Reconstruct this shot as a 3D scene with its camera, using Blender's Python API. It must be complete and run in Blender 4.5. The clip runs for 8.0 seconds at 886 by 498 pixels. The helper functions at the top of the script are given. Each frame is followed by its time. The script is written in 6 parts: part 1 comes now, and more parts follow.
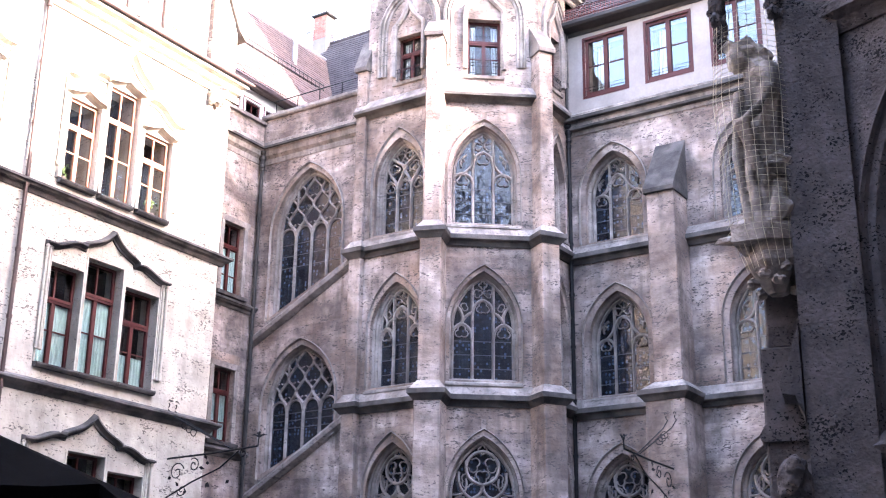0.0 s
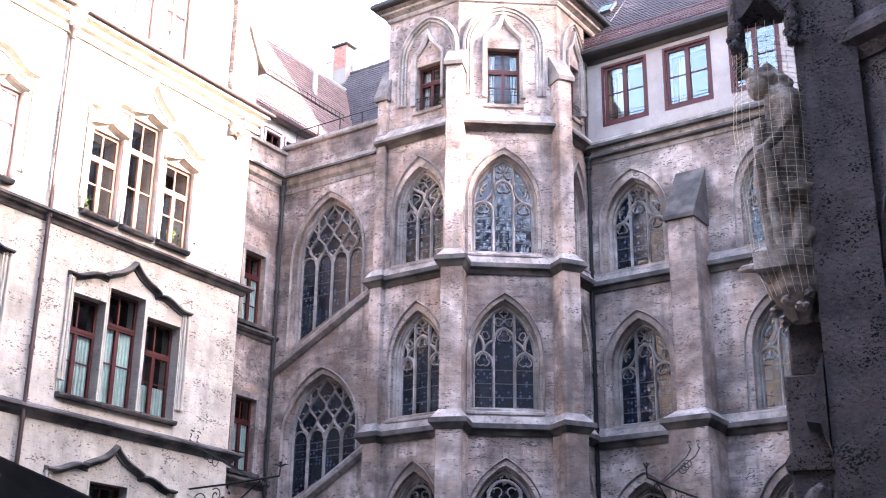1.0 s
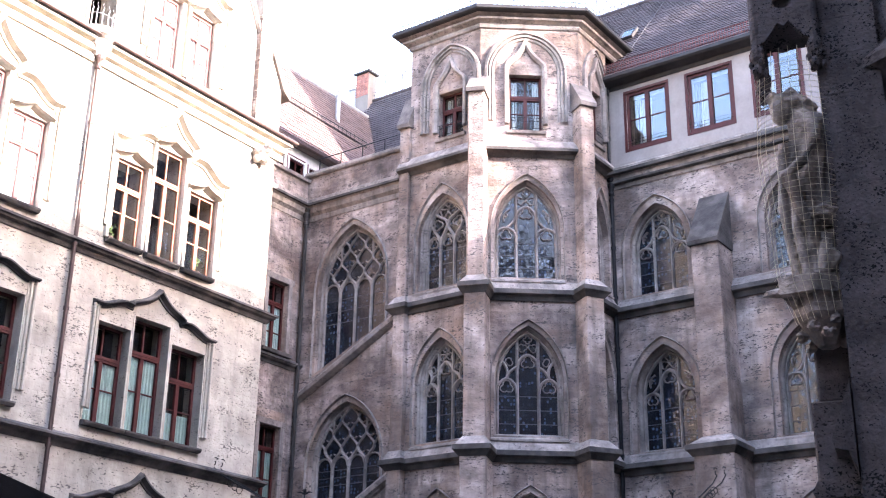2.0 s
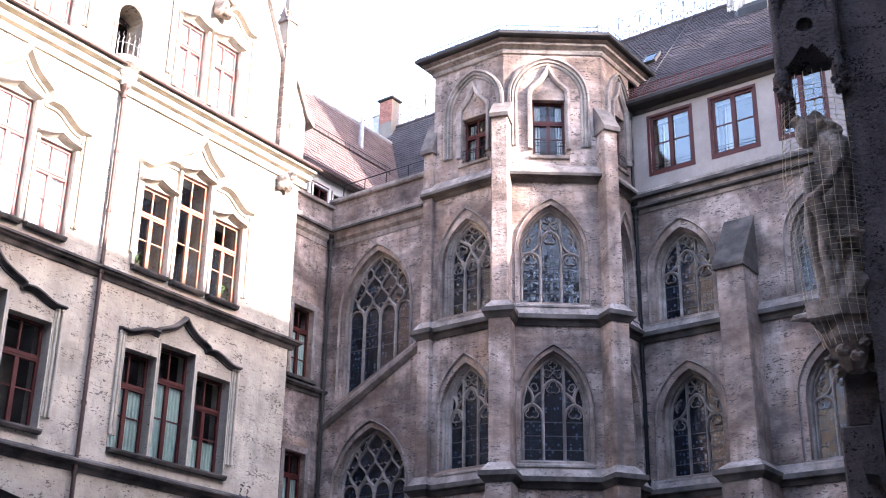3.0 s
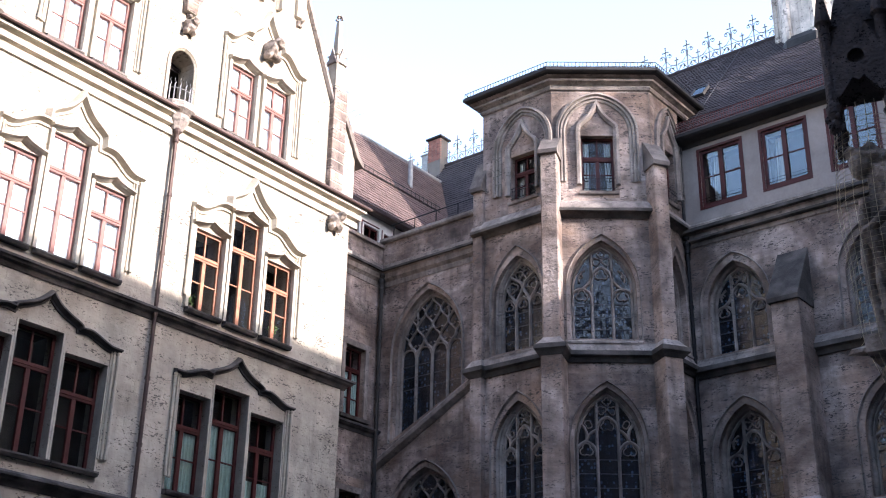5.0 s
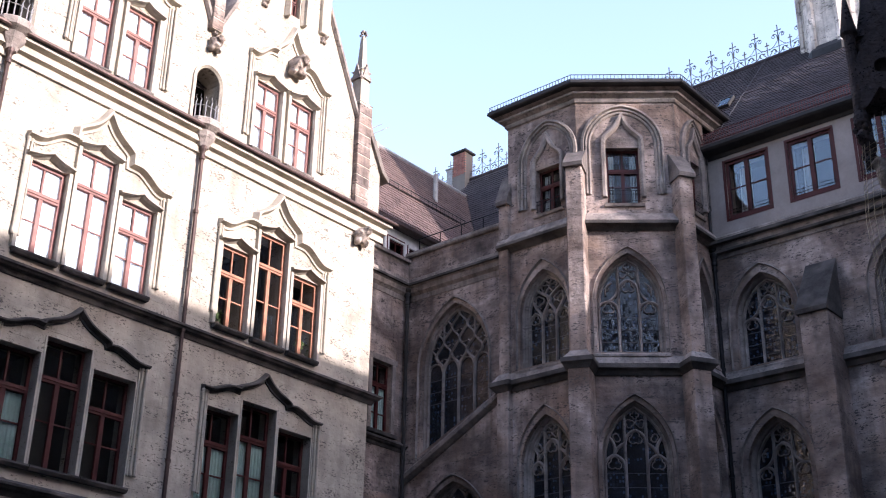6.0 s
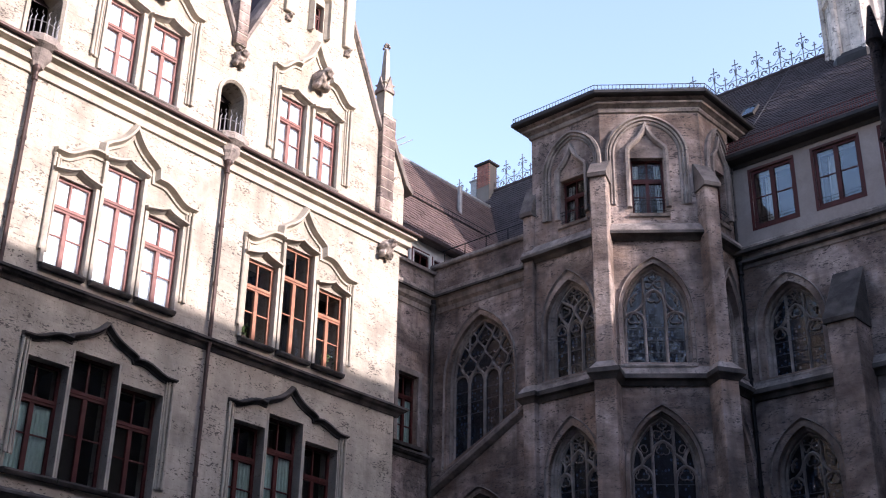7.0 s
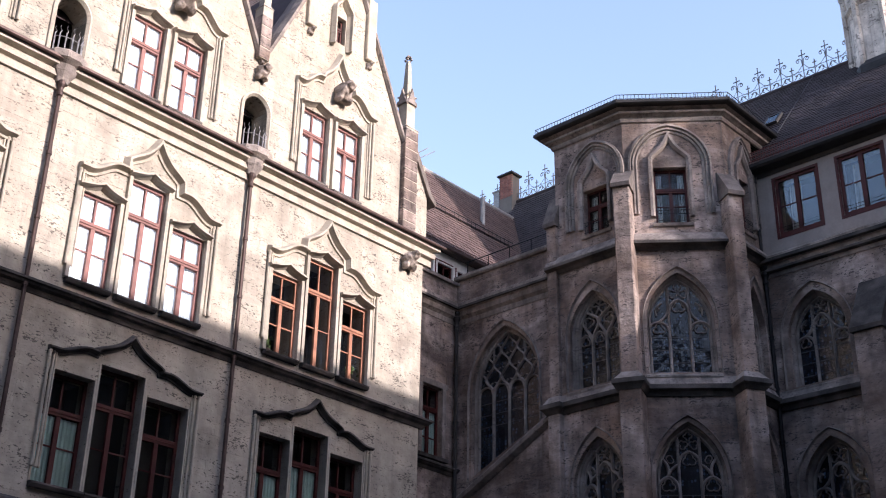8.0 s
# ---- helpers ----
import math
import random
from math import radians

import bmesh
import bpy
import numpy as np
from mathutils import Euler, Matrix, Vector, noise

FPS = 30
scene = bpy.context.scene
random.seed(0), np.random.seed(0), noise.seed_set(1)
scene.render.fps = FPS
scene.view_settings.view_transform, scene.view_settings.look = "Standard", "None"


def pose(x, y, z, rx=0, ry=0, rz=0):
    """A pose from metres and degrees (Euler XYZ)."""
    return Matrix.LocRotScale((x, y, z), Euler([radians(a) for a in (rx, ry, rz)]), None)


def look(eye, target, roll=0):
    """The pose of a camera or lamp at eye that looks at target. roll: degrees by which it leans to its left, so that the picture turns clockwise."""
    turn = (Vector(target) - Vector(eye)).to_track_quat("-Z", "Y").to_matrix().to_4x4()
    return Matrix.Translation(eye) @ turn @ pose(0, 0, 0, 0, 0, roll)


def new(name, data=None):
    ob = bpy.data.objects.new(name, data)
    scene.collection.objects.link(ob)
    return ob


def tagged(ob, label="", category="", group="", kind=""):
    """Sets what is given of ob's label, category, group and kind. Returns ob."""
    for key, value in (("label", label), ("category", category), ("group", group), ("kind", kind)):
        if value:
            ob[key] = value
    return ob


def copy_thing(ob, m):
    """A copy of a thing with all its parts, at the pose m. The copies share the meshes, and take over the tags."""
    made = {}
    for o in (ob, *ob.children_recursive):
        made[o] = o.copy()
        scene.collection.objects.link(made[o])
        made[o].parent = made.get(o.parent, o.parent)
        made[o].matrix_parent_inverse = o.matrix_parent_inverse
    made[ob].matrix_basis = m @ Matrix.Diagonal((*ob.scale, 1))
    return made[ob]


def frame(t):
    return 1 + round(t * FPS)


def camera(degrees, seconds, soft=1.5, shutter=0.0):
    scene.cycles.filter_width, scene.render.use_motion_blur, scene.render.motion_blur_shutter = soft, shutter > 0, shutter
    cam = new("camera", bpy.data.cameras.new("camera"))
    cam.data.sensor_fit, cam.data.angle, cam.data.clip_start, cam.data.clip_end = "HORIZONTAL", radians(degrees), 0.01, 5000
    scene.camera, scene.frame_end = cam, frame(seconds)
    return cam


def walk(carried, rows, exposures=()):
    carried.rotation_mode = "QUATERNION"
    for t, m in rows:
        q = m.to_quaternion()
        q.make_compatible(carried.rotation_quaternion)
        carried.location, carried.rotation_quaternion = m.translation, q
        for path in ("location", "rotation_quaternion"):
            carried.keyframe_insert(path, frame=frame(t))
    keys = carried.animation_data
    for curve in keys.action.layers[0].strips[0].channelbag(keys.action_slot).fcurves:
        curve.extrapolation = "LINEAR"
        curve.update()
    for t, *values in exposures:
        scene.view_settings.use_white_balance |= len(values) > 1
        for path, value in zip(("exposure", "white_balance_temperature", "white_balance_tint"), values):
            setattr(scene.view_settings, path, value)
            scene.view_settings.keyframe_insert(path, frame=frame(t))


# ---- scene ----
# ---- camera: a visitor in the courtyard turns up and to the left, swaying a few centimetres ----
cam = camera(39.6, 8.0, soft=1.1)
TURNS = [
    (0.0, 108.82, -0.707, -4.936), (0.5, 109.498, -0.718, -4.456), (1.0, 110.135, -0.709, -3.924),
    (1.5, 110.749, -0.75, -3.372), (3.0, 112.52, -0.87, -1.63), (3.5, 113.068, -0.87, -0.992),
    (4.0, 113.512, -0.88, -0.376), (4.5, 113.894, -0.92, 0.246), (6.0, 114.88, -0.964, 2.202),
    (6.5, 115.152, -0.98, 2.829), (7.0, 115.408, -0.985, 3.464), (7.5, 115.673, -0.99, 4.069),
    (8.0, 115.921, -1.03, 4.643),
]
EXPOSURES = [
    (0.0, 3.74, 6640, 28), (1.0, 3.5, 6600, 28), (1.5, 3.32, 6580, 27), (3.0, 2.68, 6480, 27), (3.5, 2.38, 6420, 26),
    (4.0, 2.08, 6350, 23), (4.5, 1.8, 6270, 20), (6.0, 1.04, 6230, 26), (6.5, 0.9, 6250, 28), (7.0, 0.77, 6250, 27),
    (7.5, 0.66, 6270, 26), (8.0, 0.57, 6300, 25),
]
walk(cam, [(t, pose(-0.0083 * t, 0.0, 1.6 + 0.0055 * t, rx - 0.009 * t, ry, rz - 0.013 * t)) for t, rx, ry, rz in TURNS], EXPOSURES)

# ---- daylight ----
SUN_AZ, SUN_EL = 115.0, 22.0
world = bpy.data.worlds.new("sky")
scene.world = world
world.use_nodes = True
wn = world.node_tree.nodes
sky = wn.new("ShaderNodeTexSky")
sky.sky_type = 'NISHITA'
sky.sun_disc = False
sky.sun_elevation = radians(SUN_EL)
sky.sun_rotation = radians(SUN_AZ)
sky.air_density, sky.dust_density = 1.3, 1.6
world.node_tree.links.new(sky.outputs[0], wn["Background"].inputs[0])
wn["Background"].inputs[1].default_value = 0.286
sun = new("sun", bpy.data.lights.new("sun", 'SUN'))
sun.data.energy, sun.data.angle, sun.data.color = 5.0, radians(0.6), (1.0, 0.94, 0.825)
sd = Vector((math.sin(radians(SUN_AZ)) * math.cos(radians(SUN_EL)), math.cos(radians(SUN_AZ)) * math.cos(radians(SUN_EL)), math.sin(radians(SUN_EL))))
sun.matrix_world = look(sd * 100, (0, 0, 0))


# ---- materials ----
def mat(name, base, rough=0.8, metal=0.0, var=0.25, scale=1.5, grain=12.0, bump=0.25, streak=0.0, dark=None, pits=0.0, rnd=0.0, tint=None, spec=0.3, many=0.0, pit_scale=9.0, pit_flat=2.0, strata=0.0, cloud=0.0):
    """A weathered surface: broad stains, fine grain, optional rain streaks, pits and a change from piece to piece."""
    m = bpy.data.materials.new(name)
    m.use_nodes = True
    nt = m.node_tree
    N, L = nt.nodes, nt.links
    bsdf = N["Principled BSDF"]
    bsdf.inputs["Roughness"].default_value = rough
    bsdf.inputs["Metallic"].default_value = metal
    bsdf.inputs["Specular IOR Level"].default_value = spec
    geo = N.new("ShaderNodeNewGeometry")

    def noise_tex(sc, det, vec=None, dist=0.0):
        n = N.new("ShaderNodeTexNoise")
        n.inputs["Scale"].default_value, n.inputs["Detail"].default_value, n.inputs["Distortion"].default_value = sc, det, dist
        L.new(vec or geo.outputs["Position"], n.inputs["Vector"])
        return n.outputs["Fac"]

    def ramp(fac, a, b, ca, cb):
        r = N.new("ShaderNodeValToRGB")
        r.color_ramp.elements[0].position, r.color_ramp.elements[1].position = a, b
        r.color_ramp.elements[0].color, r.color_ramp.elements[1].color = (*ca, 1), (*cb, 1)
        L.new(fac, r.inputs[0])
        return r.outputs[0]

    def mix(kind, fac, a, b):
        x = N.new("ShaderNodeMix")
        x.data_type, x.blend_type = 'RGBA', kind
        if isinstance(fac, float):
            x.inputs[0].default_value = fac
        else:
            L.new(fac, x.inputs[0])
        for i, v in ((6, a), (7, b)):
            if isinstance(v, tuple):
                x.inputs[i].default_value = (*v, 1)
            else:
                L.new(v, x.inputs[i])
        return x.outputs[2]

    dk = dark or tuple(c * 0.35 for c in base)
    lo, hi = tuple(c * (1 - var) for c in base), tuple(min(1, c * (1 + var)) for c in base)
    col = ramp(noise_tex(scale, 6, dist=0.4), 0.3, 0.72, lo, hi)
    col = mix('MULTIPLY', 0.55 * min(1.0, var * 2.4), col, ramp(noise_tex(grain, 4), 0.3, 0.7, (0.55, 0.55, 0.55), (1, 1, 1)))
    if tint:
        col = mix('MIX', ramp(noise_tex(scale * 0.45, 3), 0.45, 0.7, (0, 0, 0), (0.8, 0.8, 0.8)), col, tint)
    if cloud:
        # wide pale and grimy patches with broken edges
        col = mix('MULTIPLY', cloud, col, ramp(noise_tex(0.55, 9, dist=0.8), 0.4, 0.62, (0.52, 0.49, 0.48), (1.42, 1.42, 1.42)))
    height = noise_tex(grain * 1.6, 5)
    if strata:
        # level bedding lines of the stone
        mp = N.new("ShaderNodeMapping")
        mp.inputs["Scale"].default_value = (1.1, 1.1, 4.5)
        L.new(geo.outputs["Position"], mp.inputs["Vector"])
        bed = noise_tex(1.6, 5, mp.outputs[0], 0.3)
        col = mix('MULTIPLY', strata, col, ramp(bed, 0.32, 0.62, (0.4, 0.38, 0.37), (1.12, 1.12, 1.12)))
        both = N.new("ShaderNodeMath")
        both.operation = 'MULTIPLY_ADD'
        L.new(bed, both.inputs[0])
        both.inputs[1].default_value = 0.8
        L.new(height, both.inputs[2])
        height = both.outputs[0]
    if streak:
        mp = N.new("ShaderNodeMapping")
        mp.inputs["Scale"].default_value = (3.2, 3.2, 0.28)
        L.new(geo.outputs["Position"], mp.inputs["Vector"])
        s = ramp(noise_tex(1.3, 5, mp.outputs[0]), 0.5, 0.72, (0, 0, 0), (streak,) * 3)
        col = mix('MIX', s, col, dk)
    if pits:
        # short level slots, as in travertine and shell limestone
        mp = N.new("ShaderNodeMapping")
        mp.inputs["Scale"].default_value = (1.0, 1.0, pit_flat)
        L.new(geo.outputs["Position"], mp.inputs["Vector"])
        fine = noise_tex(pit_scale, 4, mp.outputs[0], 0.5)
        patch = noise_tex(1.0 + pit_scale * 0.05, 3, mp.outputs[0])
        k = N.new("ShaderNodeMath")
        k.operation = 'MULTIPLY_ADD'
        L.new(patch, k.inputs[0])
        k.inputs[1].default_value = 0.55
        L.new(fine, k.inputs[2])
        p = ramp(k.outputs[0], 0.92 - many, 0.965 - many, (0, 0, 0), (pits,) * 3)
        col = mix('MIX', p, col, dk)
    if rnd:
        info = N.new("ShaderNodeObjectInfo")
        add = N.new("ShaderNodeMath")
        add.operation = 'ADD'
        L.new(info.outputs["Random"], add.inputs[0])
        L.new(geo.outputs["Random Per Island"], add.inputs[1])
        fr = N.new("ShaderNodeMath")
        fr.operation = 'FRACT'
        L.new(add.outputs[0], fr.inputs[0])
        col = mix('MULTIPLY', 1.0, col, ramp(fr.outputs[0], 0.0, 1.0, (1 - rnd, 1 - rnd, 1 - rnd * 0.9), (1, 1, 1)))
    L.new(col, bsdf.inputs["Base Color"])
    b = N.new("ShaderNodeBump")
    b.inputs["Strength"].default_value, b.inputs["Distance"].default_value = bump, 0.03
    L.new(height, b.inputs["Height"])
    L.new(b.outputs[0], bsdf.inputs["Normal"])
    return m


def glass_mat(name, tint, wave, wave_scale, gloss=1.6, sheen=(0.86, 0.95, 1.0)):
    """Window glass: clear with a Fresnel sheen; old panes are wavy."""
    m = bpy.data.materials.new(name)
    m.use_nodes = True
    N, L = m.node_tree.nodes, m.node_tree.links
    N.remove(N["Principled BSDF"])
    tr, gl, mx, fr = N.new("ShaderNodeBsdfTransparent"), N.new("ShaderNodeBsdfGlossy"), N.new("ShaderNodeMixShader"), N.new("ShaderNodeFresnel")
    tr.inputs[0].default_value = (*tint, 1)
    gl.inputs[0].default_value = (*sheen, 1)
    gl.inputs["Roughness"].default_value = 0.02 + 0.15 * wave
    fr.inputs[0].default_value = gloss
    geo, tx, bp = N.new("ShaderNodeNewGeometry"), N.new("ShaderNodeTexNoise"), N.new("ShaderNodeBump")
    tx.inputs["Scale"].default_value, tx.inputs["Detail"].default_value = wave_scale, 2
    bp.inputs["Strength"].default_value, bp.inputs["Distance"].default_value = wave, 0.02
    L.new(geo.outputs["Position"], tx.inputs["Vector"])
    L.new(tx.outputs[0], bp.inputs["Height"])
    L.new(bp.outputs[0], gl.inputs["Normal"])
    L.new(bp.outputs[0], fr.inputs["Normal"])
    L.new(fr.outputs[0], mx.inputs[0])
    L.new(tr.outputs[0], mx.inputs[1])
    L.new(gl.outputs[0], mx.inputs[2])
    L.new(mx.outputs[0], N["Material Output"].inputs[0])
    return m


def leaded_mat(name):
    """Old quarry glass: every small pane tilts a little and has its own dirt and tint."""
    m = bpy.data.materials.new(name)
    m.use_nodes = True
    N, L = m.node_tree.nodes, m.node_tree.links
    bsdf = N["Principled BSDF"]
    geo, vor, mp = N.new("ShaderNodeNewGeometry"), N.new("ShaderNodeTexVoronoi"), N.new("ShaderNodeMapping")
    mp.inputs["Scale"].default_value = (12.0, 12.0, 10.0)
    L.new(geo.outputs["Position"], mp.inputs["Vector"])
    L.new(mp.outputs[0], vor.inputs["Vector"])
    vor.inputs["Scale"].default_value, vor.inputs["Randomness"].default_value = 1.0, 0.35
    sub, scl, add, nrm = (N.new("ShaderNodeVectorMath") for _ in range(4))
    sub.operation, scl.operation, add.operation, nrm.operation = 'SUBTRACT', 'SCALE', 'ADD', 'NORMALIZE'
    L.new(vor.outputs["Color"], sub.inputs[0])
    sub.inputs[1].default_value = (0.5, 0.5, 0.5)
    L.new(sub.outputs[0], scl.inputs[0])
    scl.inputs["Scale"].default_value = 0.1
    L.new(geo.outputs["Normal"], add.inputs[0])
    L.new(scl.outputs[0], add.inputs[1])
    L.new(add.outputs[0], nrm.inputs[0])
    sep = N.new("ShaderNodeSeparateColor")
    L.new(vor.outputs["Color"], sep.inputs[0])
    body, lead = N.new("ShaderNodeValToRGB"), N.new("ShaderNodeValToRGB")
    el = body.color_ramp.elements
    el[0].color, el[1].color = (0.008, 0.009, 0.014, 1), (0.06, 0.085, 0.125, 1)
    el[0].position, el[1].position = 0.15, 0.95
    L.new(sep.outputs[0], body.inputs[0])
    el = lead.color_ramp.elements
    el[0].color, el[1].color = (1, 1, 1, 1), (0.12, 0.12, 0.13, 1)
    el[0].position, el[1].position = 0.4, 0.55
    L.new(vor.outputs["Distance"], lead.inputs[0])
    mul = N.new("ShaderNodeMix")
    mul.data_type, mul.blend_type = 'RGBA', 'MULTIPLY'
    mul.inputs[0].default_value = 1.0
    L.new(body.outputs[0], mul.inputs[6])
    L.new(lead.outputs[0], mul.inputs[7])
    L.new(mul.outputs[2], bsdf.inputs["Base Color"])
    L.new(nrm.outputs[0], bsdf.inputs["Normal"])
    bsdf.inputs["Roughness"].default_value = 0.1
    bsdf.inputs["IOR"].default_value = 1.42
    bsdf.inputs["Alpha"].default_value = 0.85
    return m


M_HALL = mat("pale_limestone", (0.435, 0.394, 0.328), 0.9, var=0.24, scale=1.3, grain=6, bump=0.4, streak=0.2, dark=(0.075, 0.066, 0.058), pits=0.8, many=0.018, pit_scale=12.0, pit_flat=2.4, strata=0.1, tint=(0.4, 0.345, 0.28), cloud=0.2)
M_TOWER = mat("grey_limestone", (0.315, 0.258, 0.231), 0.92, var=0.4, scale=1.7, grain=7, bump=0.75, streak=0.5, dark=(0.075, 0.065, 0.06), pits=0.85, many=0.036, pit_scale=10.0, pit_flat=2.6, strata=0.3, tint=(0.275, 0.195, 0.15), cloud=0.9)
M_BLOCK_H = mat("pale_ashlar", (0.46, 0.418, 0.35), 0.9, var=0.26, scale=1.3, grain=6, bump=0.55, streak=0.2, dark=(0.075, 0.066, 0.058), pits=0.85, many=0.024, pit_scale=12.0, pit_flat=2.4, strata=0.12, rnd=0.07, tint=(0.42, 0.365, 0.3), cloud=0.22)
M_BLOCK_T = mat("grey_ashlar", (0.364, 0.298, 0.267), 0.92, var=0.45, scale=1.9, grain=7, bump=0.8, streak=0.5, dark=(0.075, 0.065, 0.06), pits=0.9, many=0.044, pit_scale=10.0, pit_flat=2.6, strata=0.34, rnd=0.26, tint=(0.31, 0.218, 0.168), cloud=0.9)
M_TRIM = mat("weathered_trim", (0.28, 0.243, 0.222), 0.9, var=0.35, scale=2.2, grain=12, bump=0.45, streak=0.6, dark=(0.07, 0.063, 0.06), pits=0.6, many=0.02, cloud=0.5)
M_TRIM_H = mat("pale_trim", (0.43, 0.388, 0.322), 0.9, var=0.2, scale=2.0, grain=14, bump=0.25, streak=0.25, dark=(0.15, 0.13, 0.12), pits=0.3)
# near-black for sooty stone, and for the shade painted below ledges
M_SOOT_SHADE = mat("soot_and_shade_stone", (0.055, 0.05, 0.048), 0.92, var=0.4, scale=2.6, grain=16, bump=0.4, streak=0.4, dark=(0.05, 0.05, 0.05), tint=(0.16, 0.142, 0.13))
# base far darker than the stone itself: the pier's deep shade is painted in
M_PIER = mat("shell_limestone_in_shade", (0.1, 0.086, 0.085), 0.92, var=0.35, scale=2.2, grain=16, bump=0.8, streak=0.35, dark=(0.018, 0.016, 0.016), pits=1.0, many=0.04, pit_scale=32.0, pit_flat=1.35, rnd=0.05, spec=0.1)
M_STATUE = mat("carved_sandstone", (0.34, 0.29, 0.255), 0.88, var=0.6, scale=5, grain=24, bump=0.6, streak=0.95, dark=(0.06, 0.052, 0.042), cloud=0.8)
M_TURRET = mat("pale_turret_stone", (0.58, 0.52, 0.47), 0.9, var=0.3, scale=2.5, grain=14, bump=0.7, streak=0.9, dark=(0.12, 0.105, 0.1), pits=0.7, many=0.04, pit_scale=6.0, cloud=0.5)
M_LEDGE = mat("dark_ledge_stone", (0.14, 0.12, 0.112), 0.92, var=0.4, scale=2.6, grain=14, bump=0.45, streak=0.5, dark=(0.06, 0.055, 0.05), tint=(0.22, 0.195, 0.178))
# dark red-brown for shaded frames; the orange one below is its sunlit copy
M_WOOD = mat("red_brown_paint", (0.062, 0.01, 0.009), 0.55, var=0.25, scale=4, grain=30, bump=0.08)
M_SUNFRAME = mat("sunlit_orange_frame", (0.34, 0.145, 0.085), 0.5, var=0.25, scale=4, grain=30, bump=0.08)
M_TILE_R = mat("terracotta_tile", (0.135, 0.092, 0.084), 0.85, var=0.25, scale=2, grain=12, bump=0.2, rnd=0.3)
M_TILE_D = mat("slate_brown_tile", (0.066, 0.053, 0.057), 0.85, var=0.25, scale=1.5, grain=10, bump=0.2, rnd=0.22)
M_BRICK = mat("red_brick", (0.36, 0.16, 0.13), 0.9, var=0.25, scale=5, grain=18, bump=0.3, rnd=0.3)
M_IRON = mat("black_wrought_iron", (0.018, 0.018, 0.02), 0.55, 0.6, var=0.2, scale=8, grain=30, bump=0.1)
M_CREST = mat("grey_painted_iron", (0.3, 0.3, 0.31), 0.6, 0.3, var=0.2, scale=8, grain=30, bump=0.1)
M_CREST_D = mat("dark_grey_iron", (0.17, 0.17, 0.185), 0.55, 0.4, var=0.2, scale=8, grain=30, bump=0.1)
M_REDRAIL = mat("red_oxide_rail", (0.13, 0.04, 0.04), 0.6, var=0.2, scale=8, grain=30, bump=0.1)
M_ZINC = mat("dark_zinc", (0.035, 0.033, 0.034), 0.6, 0.3, var=0.3, scale=2, grain=12, bump=0.1)
M_COPPER = mat("brown_pipe", (0.075, 0.05, 0.045), 0.5, 0.5, var=0.25, scale=3, grain=12, bump=0.1)
M_LEAD = mat("lead_came", (0.07, 0.07, 0.075), 0.6, 0.4, var=0.2, scale=8, grain=30)
# near-black that paints the shade deep inside the niches
M_NICHE_SHADE = mat("niche_shade_plaster", (0.012, 0.011, 0.01), 0.95, var=0.3, scale=1.5)
# dark colour that stands for the gloom of unlit rooms
M_ROOM = mat("painted_room_shade", (0.05, 0.045, 0.042), 0.95, var=0.3, scale=1.5)
M_CURTAIN = mat("teal_blind_cloth", (0.38, 0.52, 0.52), 0.9, var=0.12, scale=3, grain=30)
# the red-brown frame paint again, lightened to carry the sun on it
M_SUNWOOD = mat("sunlit_red_paint", (0.24, 0.105, 0.09), 0.55, var=0.25, scale=4, grain=30, bump=0.08)
# bluish white that paints the bright sky mirrored in the upper panes
M_SKYSHEET = mat("painted_sky_reflection", (0.72, 0.76, 0.82), 0.9, var=0.06, scale=3, grain=30)
M_WHITE = mat("white_cloth", (0.7, 0.68, 0.64), 0.9, var=0.1, scale=5, grain=30)
M_RENDER = mat("plain_render", (0.17, 0.15, 0.14), 0.9, var=0.12, scale=0.6, grain=6, streak=0.2)
M_PLASTER = mat("smooth_grey_plaster", (0.285, 0.25, 0.235), 0.9, var=0.14, scale=1.2, grain=14, bump=0.15, streak=0.25, dark=(0.2, 0.175, 0.165), cloud=0.25)
M_PAVING = mat("granite_paving", (0.075, 0.071, 0.067), 0.85, var=0.25, scale=1.2, grain=20)
M_AWNING = mat("black_canvas", (0.004, 0.0035, 0.004), 0.95, var=0.3, scale=3, grain=40, bump=0.1, spec=0.03)
M_NET = mat("pigeon_net_twine", (0.5, 0.45, 0.33), 0.8, var=0.2, scale=8, grain=30)
M_PLANT = mat("leaf_green", (0.06, 0.1, 0.03), 0.6, var=0.4, scale=9, grain=30)
M_GLASS = glass_mat("window_glass", (0.93, 0.97, 0.97), 0.04, 3.0, 2.15)
M_DGLASS = glass_mat("shaded_glass", (0.9, 0.95, 0.95), 0.04, 3.0, 1.45)
M_LGLASS = leaded_mat("leaded_glass")


# ---- mesh tools: walls are drawn face on, x along, y inwards, z up ----
def part(name, bm, material, parent, label=""):
    me = bpy.data.meshes.new(name)
    if len(bm.faces) > 1:
        bmesh.ops.recalc_face_normals(bm, faces=bm.faces)
    bm.to_mesh(me)
    bm.free()
    me.materials.append(material)
    ob = new(name, me)
    ob.parent = parent
    if label:
        ob["label"] = label
    return ob


def thing(name, m, label="", category="", group="", kind=""):
    ob = new(name)
    ob.empty_display_size = 0.2
    ob.matrix_world = m
    return tagged(ob, label, category, group, kind)


def box(bm, x0, x1, y0, y1, z0, z1):
    v = [bm.verts.new((x, y, z)) for z in (z0, z1) for x, y in ((x0, y0), (x1, y0), (x1, y1), (x0, y1))]
    for f in ((0, 3, 2, 1), (4, 5, 6, 7), (0, 1, 5, 4), (1, 2, 6, 5), (2, 3, 7, 6), (3, 0, 4, 7)):
        bm.faces.new([v[i] for i in f])


